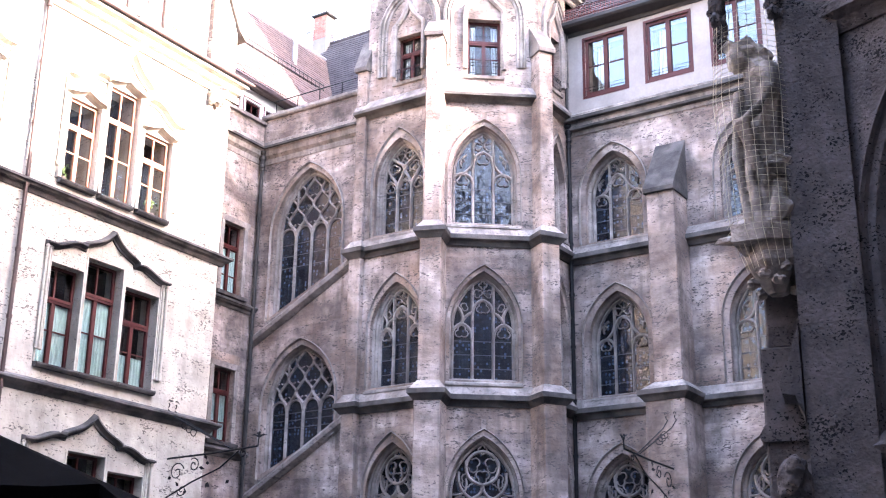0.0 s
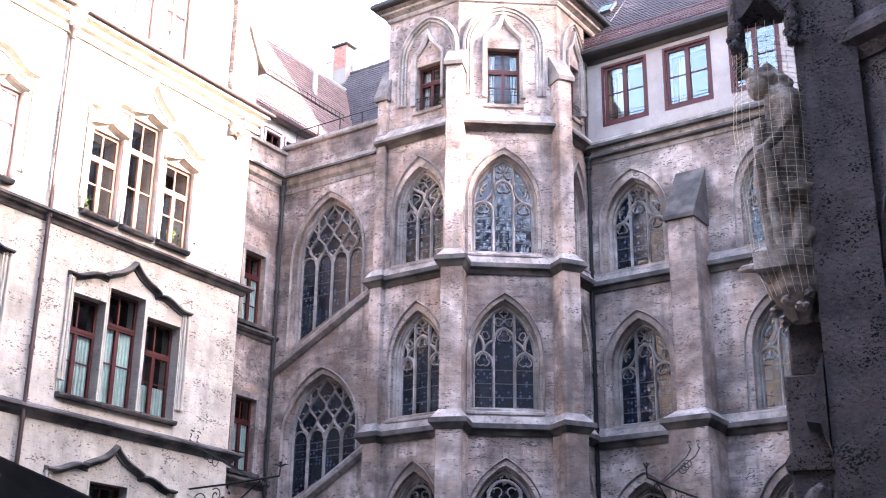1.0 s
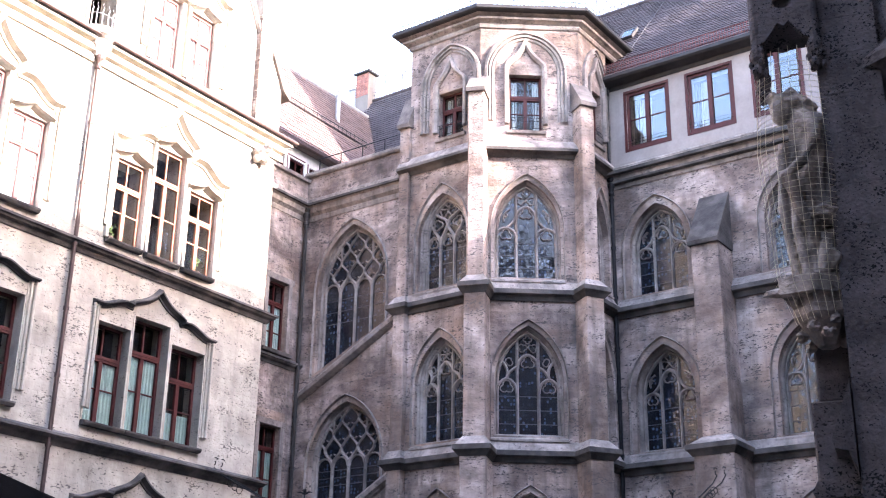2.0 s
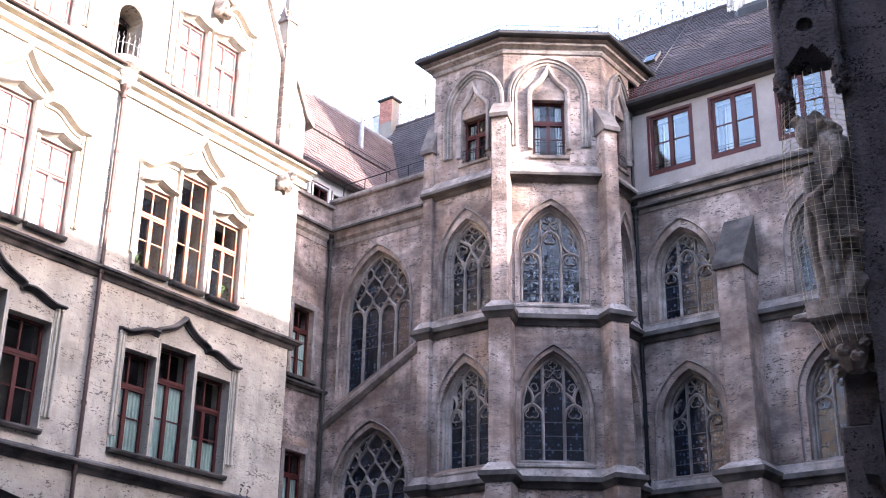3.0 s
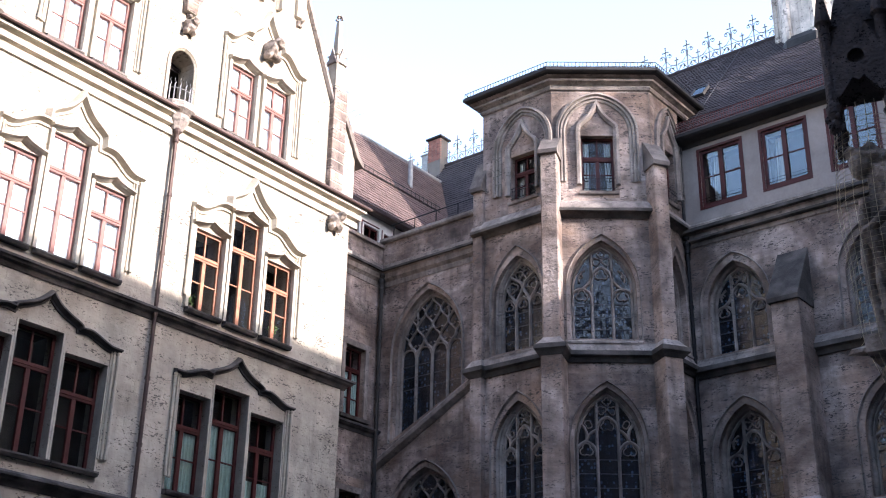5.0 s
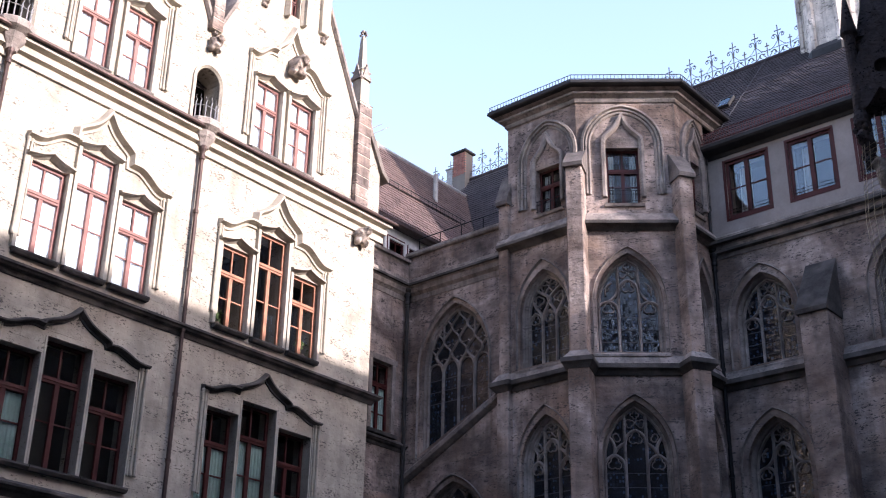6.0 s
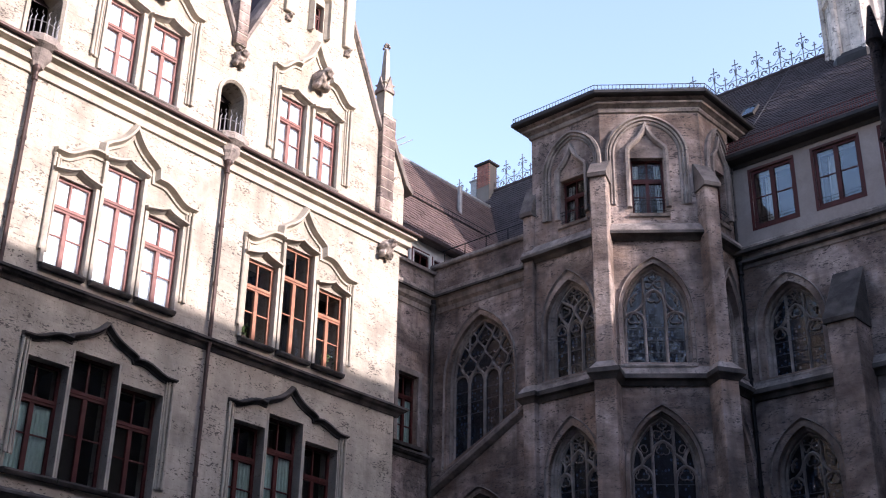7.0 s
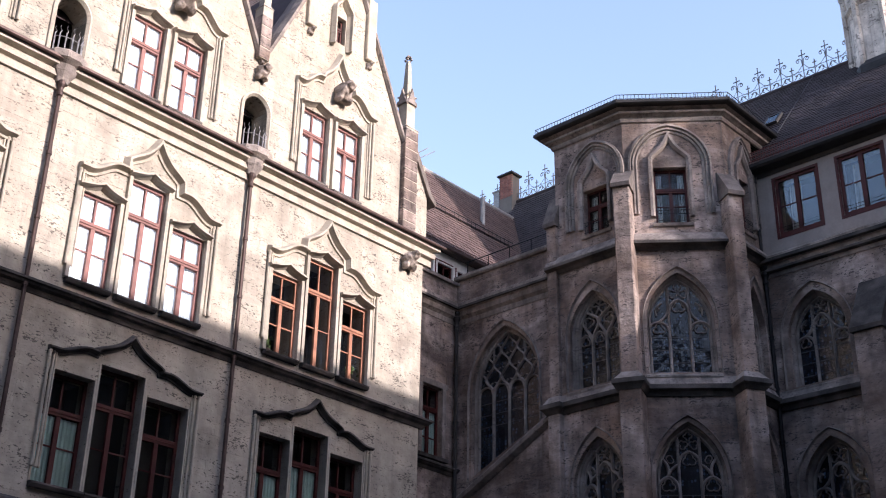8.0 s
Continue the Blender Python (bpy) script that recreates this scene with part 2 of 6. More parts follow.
def bevel_box(bm, x0, x1, y0, y1, z0, z1, c=0.02):
    """A box with chamfered front edges."""
    loft(bm, [[(x0, y1, z0), (x1, y1, z0), (x1, y1, z1), (x0, y1, z1)],
              [(x0, y0 + c, z0), (x1, y0 + c, z0), (x1, y0 + c, z1), (x0, y0 + c, z1)],
              [(x0 + c, y0, z0 + c), (x1 - c, y0, z0 + c), (x1 - c, y0, z1 - c), (x0 + c, y0, z1 - c)]], True, True)


def loft(bm, rings, closed=True, caps=False):
    vs = [[bm.verts.new(p) for p in r] for r in rings]
    n = len(rings[0])
    for a, b in zip(vs, vs[1:]):
        for i in range(n if closed else n - 1):
            j = (i + 1) % n
            bm.faces.new((a[i], a[j], b[j], b[i]))
    if caps:
        bm.faces.new(vs[0])
        bm.faces.new(vs[-1][::-1])


def prism(bm, pts, y0, y1):
    """A polygon in x and z, from y0 to y1."""
    loft(bm, [[(x, y0, z) for x, z in pts], [(x, y1, z) for x, z in pts]], True, True)


def slab(bm, prof, x0, x1, m0=0.0, m1=0.0):
    """A moulding along x: a profile of (y, z); m0 and m1 mitre its ends (x grows by m times how far it stands out)."""
    loft(bm, [[(x0 + m0 * y, y, z) for y, z in prof], [(x1 + m1 * y, y, z) for y, z in prof]], True, True)


def sweep(bm, path, prof, closed=False):
    """Profile (a, y) along a path in x and z; a is the offset to the path's left-hand side."""
    P = [Vector((x, z)) for x, z in path]
    rings = []
    n = len(P)
    for i in range(n):
        a = P[i] - P[i - 1] if i or closed else P[1] - P[0]
        b = P[(i + 1) % n] - P[i] if i < n - 1 or closed else P[-1] - P[-2]
        a, b = a.normalized(), b.normalized()
        t = (a + b)
        t = t.normalized() if t.length > 1e-4 else a
        k = 1 / max(0.45, t.dot(a))
        nrm = Vector((-t.y, t.x)) * k
        rings.append([(P[i].x + nrm.x * o, y, P[i].y + nrm.y * o) for o, y in prof])
    if closed:
        rings.append(rings[0])
    loft(bm, rings, True, not closed)


def tube(bm, pts, r, n=6, r1=None):
    P = [Vector(p) for p in pts]
    rings = []
    for i, p in enumerate(P):
        t = (P[min(i + 1, len(P) - 1)] - P[max(i - 1, 0)]).normalized()
        u = t.cross(Vector((0, 0, 1)) if abs(t.z) < 0.9 else Vector((1, 0, 0))).normalized()
        w = t.cross(u)
        rr = r if r1 is None else r + (r1 - r) * i / (len(P) - 1)
        rings.append([p + (u * math.cos(a) + w * math.sin(a)) * rr for a in (2 * math.pi * k / n for k in range(n))])
    loft(bm, rings, True, True)


def lathe(bm, prof, c=(0, 0, 0), n=8, turn=0.0, sx=1.0, sy=1.0):
    loft(bm, [[(c[0] + sx * r * math.cos(2 * math.pi * k / n + turn), c[1] + sy * r * math.sin(2 * math.pi * k / n + turn), c[2] + z) for k in range(n)] for r, z in prof], True, True)


def blob(bm, c, r, seed=0, rough=0.25, sub=2):
    """A rough carved lump: radii r in x, y and z."""
    res = bmesh.ops.create_icosphere(bm, subdivisions=sub, radius=1.0)
    for v in res["verts"]:
        k = 1 + rough * noise.noise(v.co * 1.9 + Vector((seed * 3.1, seed, 0)))
        v.co = Vector((c[0] + v.co.x * r[0] * k, c[1] + v.co.y * r[1] * k, c[2] + v.co.z * r[2] * k))


def arc(p0, p1, bulge, n=8):
    """Points from p0 to p1 on a bow; bulge is its height over the chord, to the left."""
    (x0, z0), (x1, z1) = p0, p1
    out = []
    for i in range(n + 1):
        t = i / n
        k = 4 * bulge * t * (1 - t)
        out.append((x0 + (x1 - x0) * t - (z1 - z0) * k, z0 + (z1 - z0) * t + (x1 - x0) * k))
    return out


def arch(cx, w, z0, zs, za, n=10, z0r=None):
    """A pointed arch, from its left foot over the apex to its right foot."""
    h = za - zs
    R = (w * w + h * h) / (2 * w)
    a1 = math.asin(min(1, h / R)) if R >= w else math.pi - math.asin(min(1, h / R))
    right = [(cx + w - R + R * math.cos(a1 * i / n), zs + R * math.sin(a1 * i / n)) for i in range(n + 1)]
    left = [(2 * cx - x, z) for x, z in right]
    return [(cx - w, z0)] + left + right[::-1][1:] + [(cx + w, z0 if z0r is None else z0r)]


def holed(bm, outline, holes, y0, y1):
    """A wall with openings that go through it."""
    loops = [outline] + holes
    front, edges = [], []
    for lp in loops:
        vs = [bm.verts.new((x, y0, z)) for x, z in lp]
        front.append(vs)
        edges += [bm.edges.new((vs[i], vs[(i + 1) % len(vs)])) for i in range(len(vs))]
    made = bmesh.ops.triangle_fill(bm, use_beauty=True, use_dissolve=False, edges=edges)["geom"]
    faces = [f for f in made if isinstance(f, bmesh.types.BMFace)]
    back = {v: bm.verts.new((v.co.x, y1, v.co.z)) for vs in front for v in vs}
    for f in faces:
        bm.faces.new([back[v] for v in reversed(f.verts)])
    for vs in front:
        for i in range(len(vs)):
            a, b = vs[i], vs[(i + 1) % len(vs)]
            bm.faces.new((a, b, back[b], back[a]))


def rect(x0, x1, z0, z1):
    return [(x0, z0), (x1, z0), (x1, z1), (x0, z1)]


def wall_frame(x, y, az):
    """Stands at (x, y) on the ground; its x runs along the compass bearing az, its y into the wall."""
    return pose(x, y, 0, 0, 0, 90 - az)


F_HALL = wall_frame(-3.445, 31.814, 37.5)
F_LINK = F_HALL @ pose(0, 2.5, 0)
F_STAIR = wall_frame(-2.86, 36.8, 128.0)
F_BAY = F_STAIR @ pose(0, -0.15, 0)
F_FRONT = wall_frame(0.0, 32.45, 90.0)
F_FLANK = wall_frame(5.45, 32.45, 38.4)
F_COURT = wall_frame(6.52, 33.8, 128.0)

# ---- ground and the plain unseen blocks that close the courtyard and shape its light ----
bm = bmesh.new()
box(bm, -900, 900, -900, 900, -0.5, 0.0)
tagged(part("ground", bm, M_PAVING, None), "grey granite paving of the courtyard", "ground", kind="structure")


def plain_wing(name, m, x0, x1, depth, eave, ridge, label):
    """A wing out of sight: walls and a saddle roof."""
    w = thing(name, m, label, "building", kind="structure")
    b = bmesh.new()
    box(b, x0, x1, 0, depth, 0, eave)
    part("wall", b, M_RENDER, w)
    b = bmesh.new()
    slab(b, [(-0.4, eave), (depth / 2, ridge), (depth + 0.4, eave)], x0 - 0.2, x1 + 0.2)
    part("roof", b, M_TILE_D, w)
    return w


# the wing opposite throws the level shadow on the sunlit facade
F_EAST = wall_frame(5.35, 10.9, 37.5) @ pose(0, -4.5, 0, 0, 0, 180)
plain_wing("east_wing", F_EAST, -20.9, 40, 9.0, 22.45, 23.8, "long rendered wing opposite the sunlit facade")
# added out of view to shade the bay, with a slit for its sunlit strip
plain_wing("east_gable", F_EAST, -31.0, -21.02, 4.0, 29.3, 29.6, "unseen tall block added to shade the canted bay")
# added out of view only to cast the shadow across the terracotta link roof
plain_wing("clock_tower", wall_frame(34.6, 25.8, 24.9), 0, 12, -8.0, 50.0, 56.0, "unseen tall block added to shade the link roof")
# closes the rear unseen; set near and high to hold sky light off the walls
plain_wing("south_wing", wall_frame(-30, -3.5, 90), 0, 60, -9.0, 24.0, 29.0, "unseen plain block behind the viewer, added to cut sky light")

# ---- pointed windows ----
def gothic_window(m, cx, wo, wi, z0, zs, zao, zai, style, label, z0r=None, recess=0.34):
    """A traceried window in its splayed and moulded opening."""
    root = thing("gothic_window", m, label, "window", "traceried windows", kind="structure")
    zr = z0 if z0r is None else z0r
    # moulded jambs and arch
    bm = bmesh.new()
    steps = [(1.10, -0.002), (1.10, -0.07), (1.03, -0.085), (1.0, -0.03), (0.93, 0.0), (0.83, 0.055), (0.8, 0.03), (0.72, 0.03), (0.66, 0.1), (0.4, 0.16), (0.36, 0.135), (0.28, 0.14), (0.22, 0.2), (0.05, 0.24), (0.0, 0.28), (0.0, recess + 0.12)]
    rings = []
    for k, y in steps:
        w, za = wi + (wo - wi) * k, zai + (zao - zai) * k
        rings.append([(x, y, z) for x, z in arch(cx, w, z0 - 0.02, zs, za, 12, zr - 0.02)])
    loft(bm, rings, False)
    part("moulded_surround", bm, M_TRIM, root)
    # sloping sill
    bm = bmesh.new()
    a, b = cx - wo, cx + wo
    loft(bm, [[(a, -0.1, z0 - 0.16), (a, -0.1, z0 - 0.1), (a, recess, z0 + 0.1), (a, recess + 0.1, z0 - 0.16)],
              [(b, -0.1, zr - 0.16), (b, -0.1, zr - 0.1), (b, recess, zr + 0.1), (b, recess + 0.1, zr - 0.16)]], True, True)
    part("sill", bm, M_TRIM, root)
    bar = [(-0.045, recess + 0.07), (-0.045, recess + 0.015), (-0.018, recess - 0.045), (0.018, recess - 0.045), (0.045, recess + 0.015), (0.045, recess + 0.07)]
    thin = [(o * 0.62, y + 0.012) for o, y in bar]
    fine = [(o * 0.42, y + 0.022) for o, y in bar]

    def inside(x, z):
        """The arch's height over x."""
        h = zai - zs
        R = (wi * wi + h * h) / (2 * wi)
        d = abs(x - cx) + R - wi
        return zs + math.sqrt(max(0.0, R * R - d * d))

    def bottom(x):
        return z0 + (zr - z0) * (x - cx + wi) / (2 * wi)

    n = 4 if style == "four" else 3
    lw = 2 * wi / n
    H = zai - zs
    bm = bmesh.new()
    sweep(bm, arch(cx, wi - 0.03, z0, zs, zai - 0.04, 12, zr), bar)
    def ogee_bar(xa, za, xb, zb, prof):
        """An S-curved bar that stops where it meets the arch."""
        pts = []
        for q in range(9):
            t = q / 8
            x, z = xa + (xb - xa) * t * t * (3 - 2 * t), za + (zb - za) * t
            if abs(x - cx) > wi - 0.02 or z > inside(x, 0) - 0.02:
                break
            pts.append((x, z))
        if len(pts) > 1:
            sweep(bm, pts, prof)

    def foil(x, z, r, lobes, turn=0.0):
        """A ring of cusped lobes."""
        if z + r * 0.6 > inside(x, 0):
            return
        k = lobes * 6
        path = []
        for q in range(k):
            a = 2 * math.pi * q / k
            rr = r * (0.62 + 0.38 * abs(math.cos(lobes * a / 2)))
            path.append((x + rr * math.sin(a + turn), z + rr * math.cos(a + turn)))
        sweep(bm, path[::-1], fine, True)

    def head(x, w, zb, zt, prof):
        """A pointed head over one light with a trefoil in it."""
        for q in (-1, 1):
            sweep(bm, arc((x + q * w * 0.5, zb), (x, zt), -0.18 * q, 6), prof)
        foil(x, zb + (zt - zb) * 0.42, w * 0.34, 3)

    if style == "four":
        # net of flowing lenses that grows out of the mullions
        step = 0.44
        for i in (1, 2, 3):
            x = cx - wi + lw * i
            sweep(bm, [(x, bottom(x)), (x, zs - 0.05)], bar)
            if i != 2:
                ogee_bar(x, zs + 2 * step, x, zai, thin)
        for r in range(5):
            za = zs - 0.05 + r * step
            for k in range(5):
                x = cx - wi + lw * (k + (0.5 if r % 2 else 0.0))
                if za > inside(x, 0) or abs(x - cx) > wi + 0.01:
                    continue
                for q in (-1, 1):
                    ogee_bar(x, za, x + q * lw / 2, za + step, bar if r < 1 else thin)
                for q in (-1, 1):
                    if abs(x + q * lw * 0.3 - cx) < wi - 0.1 and za + step < inside(x, 0):
                        sweep(bm, arc((x + q * lw * 0.36, za + step * 0.75), (x + q * lw * 0.08, za + step * 0.72), 0.3 * q, 5), fine)
        for i in range(4):
            x = cx - wi + lw * (i + 0.5)
            for q in (-1, 1):
                sweep(bm, arc((x + q * lw * 0.44, zs - 0.12), (x, zs + 0.16), -0.2 * q, 6), thin)
    elif style == "net":
        # a wheel of foils over two-tier heads
        for s in (-1, 1):
            x = cx + s * lw / 2
            sweep(bm, [(x, z0), (x, zs - 0.1)], bar)
            sweep(bm, arc((x, zs - 0.1), (cx + s * wi * 0.72, zs + H * 0.42), -0.18 * s), bar)
            sweep(bm, arc((x, zs - 0.1), (cx, zs + H * 0.22), 0.2 * s), bar)
            foil(cx + s * wi * 0.46, zs + H * 0.26, wi * 0.22, 3, s * 0.6)
            foil(cx + s * wi * 0.3, zs + H * 0.56, wi * 0.24, 3, s * 1.2)
            sweep(bm, arc((cx + s * wi * 0.95, zs), (cx + s * wi * 0.5, zs + H * 0.3), 0.35 * s), thin)
        sweep(bm, [(cx + wi * 0.5 * math.cos(q), zs + H * 0.5 + wi * 0.5 * math.sin(q)) for q in (k * math.pi / 10 for k in range(20))], bar, True)
        foil(cx, zs + H * 0.34, wi * 0.22, 3, math.pi)
        foil(cx, zs + H * 0.84, wi * 0.14, 4)
        for i in range(3):
            head(cx + (i - 1) * lw, lw * 0.92, zs - 0.38, zs - 0.04, thin)
    elif style == "side":
        # three cusped heads, crossing arcs and three foiled circles
        for s in (-1, 1):
            x = cx + s * lw / 2
            sweep(bm, [(x, z0), (x, zs - 0.15)], bar)
            ogee_bar(x, zs - 0.15, cx + s * lw * 1.1, zs + H * 0.36, bar)
            ogee_bar(x, zs - 0.15, cx - s * lw * 0.1, zs + H * 0.42, bar)
            ogee_bar(cx, zs + H * 0.36, cx + s * wi * 0.62, zs + H * 0.72, bar)
            foil(cx + s * wi * 0.48, zs + H * 0.36, wi * 0.24, 3, s * 0.5)
            foil(cx + s * wi * 0.2, zs + H * 0.66, wi * 0.2, 3, s * 0.9)
        foil(cx, zs + H * 0.86, wi * 0.12, 4)
        for i in range(3):
            head(cx + (i - 1) * lw, lw * 0.94, zs - 0.3, zs + 0.08, thin)
    else:
        # mullions run up to the arch; low side heads with flying curves, a high middle head
        hi = zs + H * 0.52
        for s in (-1, 1):
            x, xs = cx + s * lw / 2, cx + s * lw
            sweep(bm, [(x, z0), (x, inside(x, 0) - 0.03)], bar)
            if style == "high":
                zb, r = zs - 0.16, lw * 0.47
                sweep(bm, [(xs + r * math.cos(q), zb + r * 0.9 * math.sin(q)) for q in (math.pi - math.pi * k / 10 for k in range(11))], bar)
                foil(xs, zb + 0.04, lw * 0.3, 3)
                sweep(bm, arc((xs, zb + r * 0.9), (x, zs + H * 0.46), 0.16 * s, 8), bar)
                sweep(bm, [(xs + s * 0.03 + 0.075 * (1 - q / 9) * math.cos(s * q), zs + H * 0.33 + 0.075 * (1 - q / 9) * math.sin(q)) for q in (k * 0.6 for k in range(11))], thin)
                sweep(bm, arc((xs + s * lw * 0.1, zs + H * 0.2), (xs - s * lw * 0.2, zs + H * 0.48), -0.2 * s, 5), thin)
            else:
                head(xs, lw * 0.96, zs - 0.3, zs + 0.12, bar)
                sweep(bm, arc((xs, zs + 0.12), (cx + s * wi * 0.8, zs + H * 0.4), 0.14 * s, 6), bar)
                sweep(bm, arc((xs, zs + 0.12), (x, zs + H * 0.3), -0.12 * s, 6), bar)
                foil(xs - s * lw * 0.12, zs + H * 0.4, lw * 0.2, 2, s * 0.5)
            foil(cx + s * lw * 0.24, hi + (zai - hi) * 0.32, lw * 0.22, 3, s * 0.8)
        head(cx, lw * 0.96, hi - 0.36, hi + 0.04, bar)
        foil(cx, hi + (zai - hi) * 0.66, lw * 0.2, 4)
    part("tracery", bm, M_TRIM, root, "carved limestone tracery bars")
    # panes, one to a light
    yg = recess + 0.03
    for i in range(n):
        bm = bmesh.new()
        xa, xb = cx - wi + lw * i, cx - wi + lw * (i + 1)
        k = 6
        top = [(xa + (xb - xa) * j / k, inside(xa + (xb - xa) * j / k, 0)) for j in range(k + 1)]
        bm.faces.new([bm.verts.new((x, yg, z)) for x, z in [(xa, bottom(xa)), (xb, bottom(xb))] + top[::-1]])
        part("pane", bm, M_LGLASS, root).visible_shadow = False
    # saddle bars
    bm = bmesh.new()
    for q in range(1, 4):
        z = max(z0, zr) + (zs - max(z0, zr)) * q / 4
        box(bm, cx - wi, cx + wi, yg - 0.014, yg - 0.006, z - 0.012, z + 0.012)
    part("saddle_bars", bm, M_LEAD, root)
    # shallow box; the room's darkness is painted on it
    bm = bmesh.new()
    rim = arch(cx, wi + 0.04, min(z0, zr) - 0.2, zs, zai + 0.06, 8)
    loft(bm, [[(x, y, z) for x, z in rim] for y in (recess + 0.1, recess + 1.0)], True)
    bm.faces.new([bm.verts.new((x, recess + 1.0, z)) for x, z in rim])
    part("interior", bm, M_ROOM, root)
    return root


def timber_light(root, x0, x1, z0, z1, y, frame_mat, transom=0.68, cols=2, bars=(0.35,), blind=None, cloth=None, glass=None):
    """A casement light: frame, posts, glazing bars and panes, with a shallow dark box for the unlit room behind it."""
    bm = bmesh.new()
    f = 0.07
    box(bm, x0, x0 + f, y, y + 0.07, z0, z1)
    box(bm, x1 - f, x1, y, y + 0.07, z0, z1)
    box(bm, x0 + f, x1 - f, y, y + 0.07, z1 - f, z1)
    box(bm, x0 + f, x1 - f, y, y + 0.07, z0, z0 + f)
    zt = z0 + (z1 - z0) * transom
    box(bm, x0 + f, x1 - f, y - 0.025, y + 0.07, zt - 0.07, zt + 0.07)
    box(bm, x0 + f, x1 - f, y - 0.045, y + 0.02, zt - 0.015, zt + 0.03)
    xm = (x0 + x1) / 2
    box(bm, xm - 0.052, xm + 0.052, y - 0.015, y + 0.06, z0 + f, zt - 0.07)
    box(bm, xm - 0.02, xm + 0.02, y + 0.01, y + 0.06, zt + 0.07, z1 - f)
    for b in bars:
        zb = z0 + f + (zt - z0) * b
        box(bm, x0 + f, xm - 0.06, y + 0.015, y + 0.055, zb - 0.015, zb + 0.015)
        box(bm, xm + 0.06, x1 - f, y + 0.015, y + 0.055, zb - 0.015, zb + 0.015)
    fr = part("window_frame", bm, frame_mat, root)
    for xa, xb in ((x0 + f, xm - 0.052), (xm + 0.052, x1 - f)):
        for za, zb in ((z0 + f, zt - 0.07), (zt + 0.07, z1 - f)):
            bm = bmesh.new()
            bm.faces.new([bm.verts.new(p) for p in ((xa, y + 0.035, za), (xb, y + 0.035, za), (xb, y + 0.035 + 0.006 * random.uniform(-1, 1), zb), (xa, y + 0.035, zb))])
            part("pane", bm, glass or M_GLASS, fr).visible_shadow = False
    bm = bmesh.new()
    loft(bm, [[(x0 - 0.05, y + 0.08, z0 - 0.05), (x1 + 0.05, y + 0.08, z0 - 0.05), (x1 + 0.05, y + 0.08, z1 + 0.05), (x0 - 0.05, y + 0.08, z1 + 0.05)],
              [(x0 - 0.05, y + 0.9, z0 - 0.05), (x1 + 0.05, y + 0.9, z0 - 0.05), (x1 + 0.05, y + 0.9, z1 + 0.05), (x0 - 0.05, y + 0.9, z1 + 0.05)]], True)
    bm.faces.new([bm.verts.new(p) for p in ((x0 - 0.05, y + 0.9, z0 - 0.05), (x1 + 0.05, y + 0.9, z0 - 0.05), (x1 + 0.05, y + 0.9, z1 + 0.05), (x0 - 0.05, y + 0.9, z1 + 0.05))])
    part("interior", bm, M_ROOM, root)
    # a given cloth is no curtain: its pale sheet stands for reflected sky
    if blind:
        bm = bmesh.new()
        for xa, xb in ((x0 + 0.06, xm - 0.03), (xm + 0.03, x1 - 0.06)):
            k = 14
            zb = min(z1 - 0.03, z0 + (zt - z0) * blind)
            for i in range(k):
                u0, u1 = xa + (xb - xa) * i / k, xa + (xb - xa) * (i + 1) / k
                y0, y1 = y + 0.085 + 0.012 * math.sin(i * 2.1), y + 0.085 + 0.012 * math.sin((i + 1) * 2.1)
                bm.faces.new([bm.verts.new(p) for p in ((u0, y0, z0 + 0.05), (u1, y1, z0 + 0.05), (u1, y1, zb), (u0, y0, zb))])
        part("blind", bm, cloth or M_CURTAIN, root, "pale sheet painted for the sky's reflection in the panes" if cloth else "pale teal cloth blind")
    return fr


def leaf_window(root, x0, x1, z0, z1, y, frame_mat):
    """Two tall leaves with one thin glazing bar each."""
    xm, f = (x0 + x1) / 2, 0.085
    bm = bmesh.new()
    box(bm, x0, x0 + f, y, y + 0.08, z0, z1)
    box(bm, x1 - f, x1, y, y + 0.08, z0, z1)
    box(bm, x0 + f, x1 - f, y, y + 0.08, z1 - f, z1)
    box(bm, x0 + f, x1 - f, y, y + 0.08, z0, z0 + f * 1.4)
    box(bm, xm - 0.065, xm + 0.065, y - 0.02, y + 0.07, z0 + f * 1.4, z1 - f)
    zb = z0 + (z1 - z0) * 0.52
    for xa, xb in ((x0 + f, xm - 0.065), (xm + 0.065, x1 - f)):
        box(bm, xa, xb, y + 0.02, y + 0.06, zb - 0.016, zb + 0.016)
    fr = part("window_frame", bm, frame_mat, root)
    for xa, xb in ((x0 + f, xm - 0.065), (xm + 0.065, x1 - f)):
        bm = bmesh.new()
        d = random.uniform(-0.008, 0.008)
        bm.faces.new([bm.verts.new(p) for p in ((xa, y + 0.04, z0 + f), (xb, y + 0.04 + d, z0 + f), (xb, y + 0.04 + d, z1 - f), (xa, y + 0.04, z1 - f))])
        part("pane", bm, M_GLASS, fr).visible_shadow = False
    bm = bmesh.new()
    ring = rect(x0 - 0.05, x1 + 0.05, z0 - 0.05, z1 + 0.05)
    loft(bm, [[(x, yy, z) for x, z in ring] for yy in (y + 0.1, y + 0.9)], True)
    bm.faces.new([bm.verts.new((x, y + 0.9, z)) for x, z in ring])
    part("interior", bm, M_ROOM, root)
    return fr


HOODP = [(-0.1, 0.02), (-0.1, -0.05), (-0.035, -0.05), (-0.015, -0.1), (0.02, -0.2), (0.07, -0.2), (0.14, -0.02), (0.14, 0.02)]
INNERP = [(-0.08, 0.12), (-0.07, -0.02), (-0.02, -0.1), (0.0, -0.2), (0.045, -0.2), (0.09, -0.06), (0.09, 0.02)]


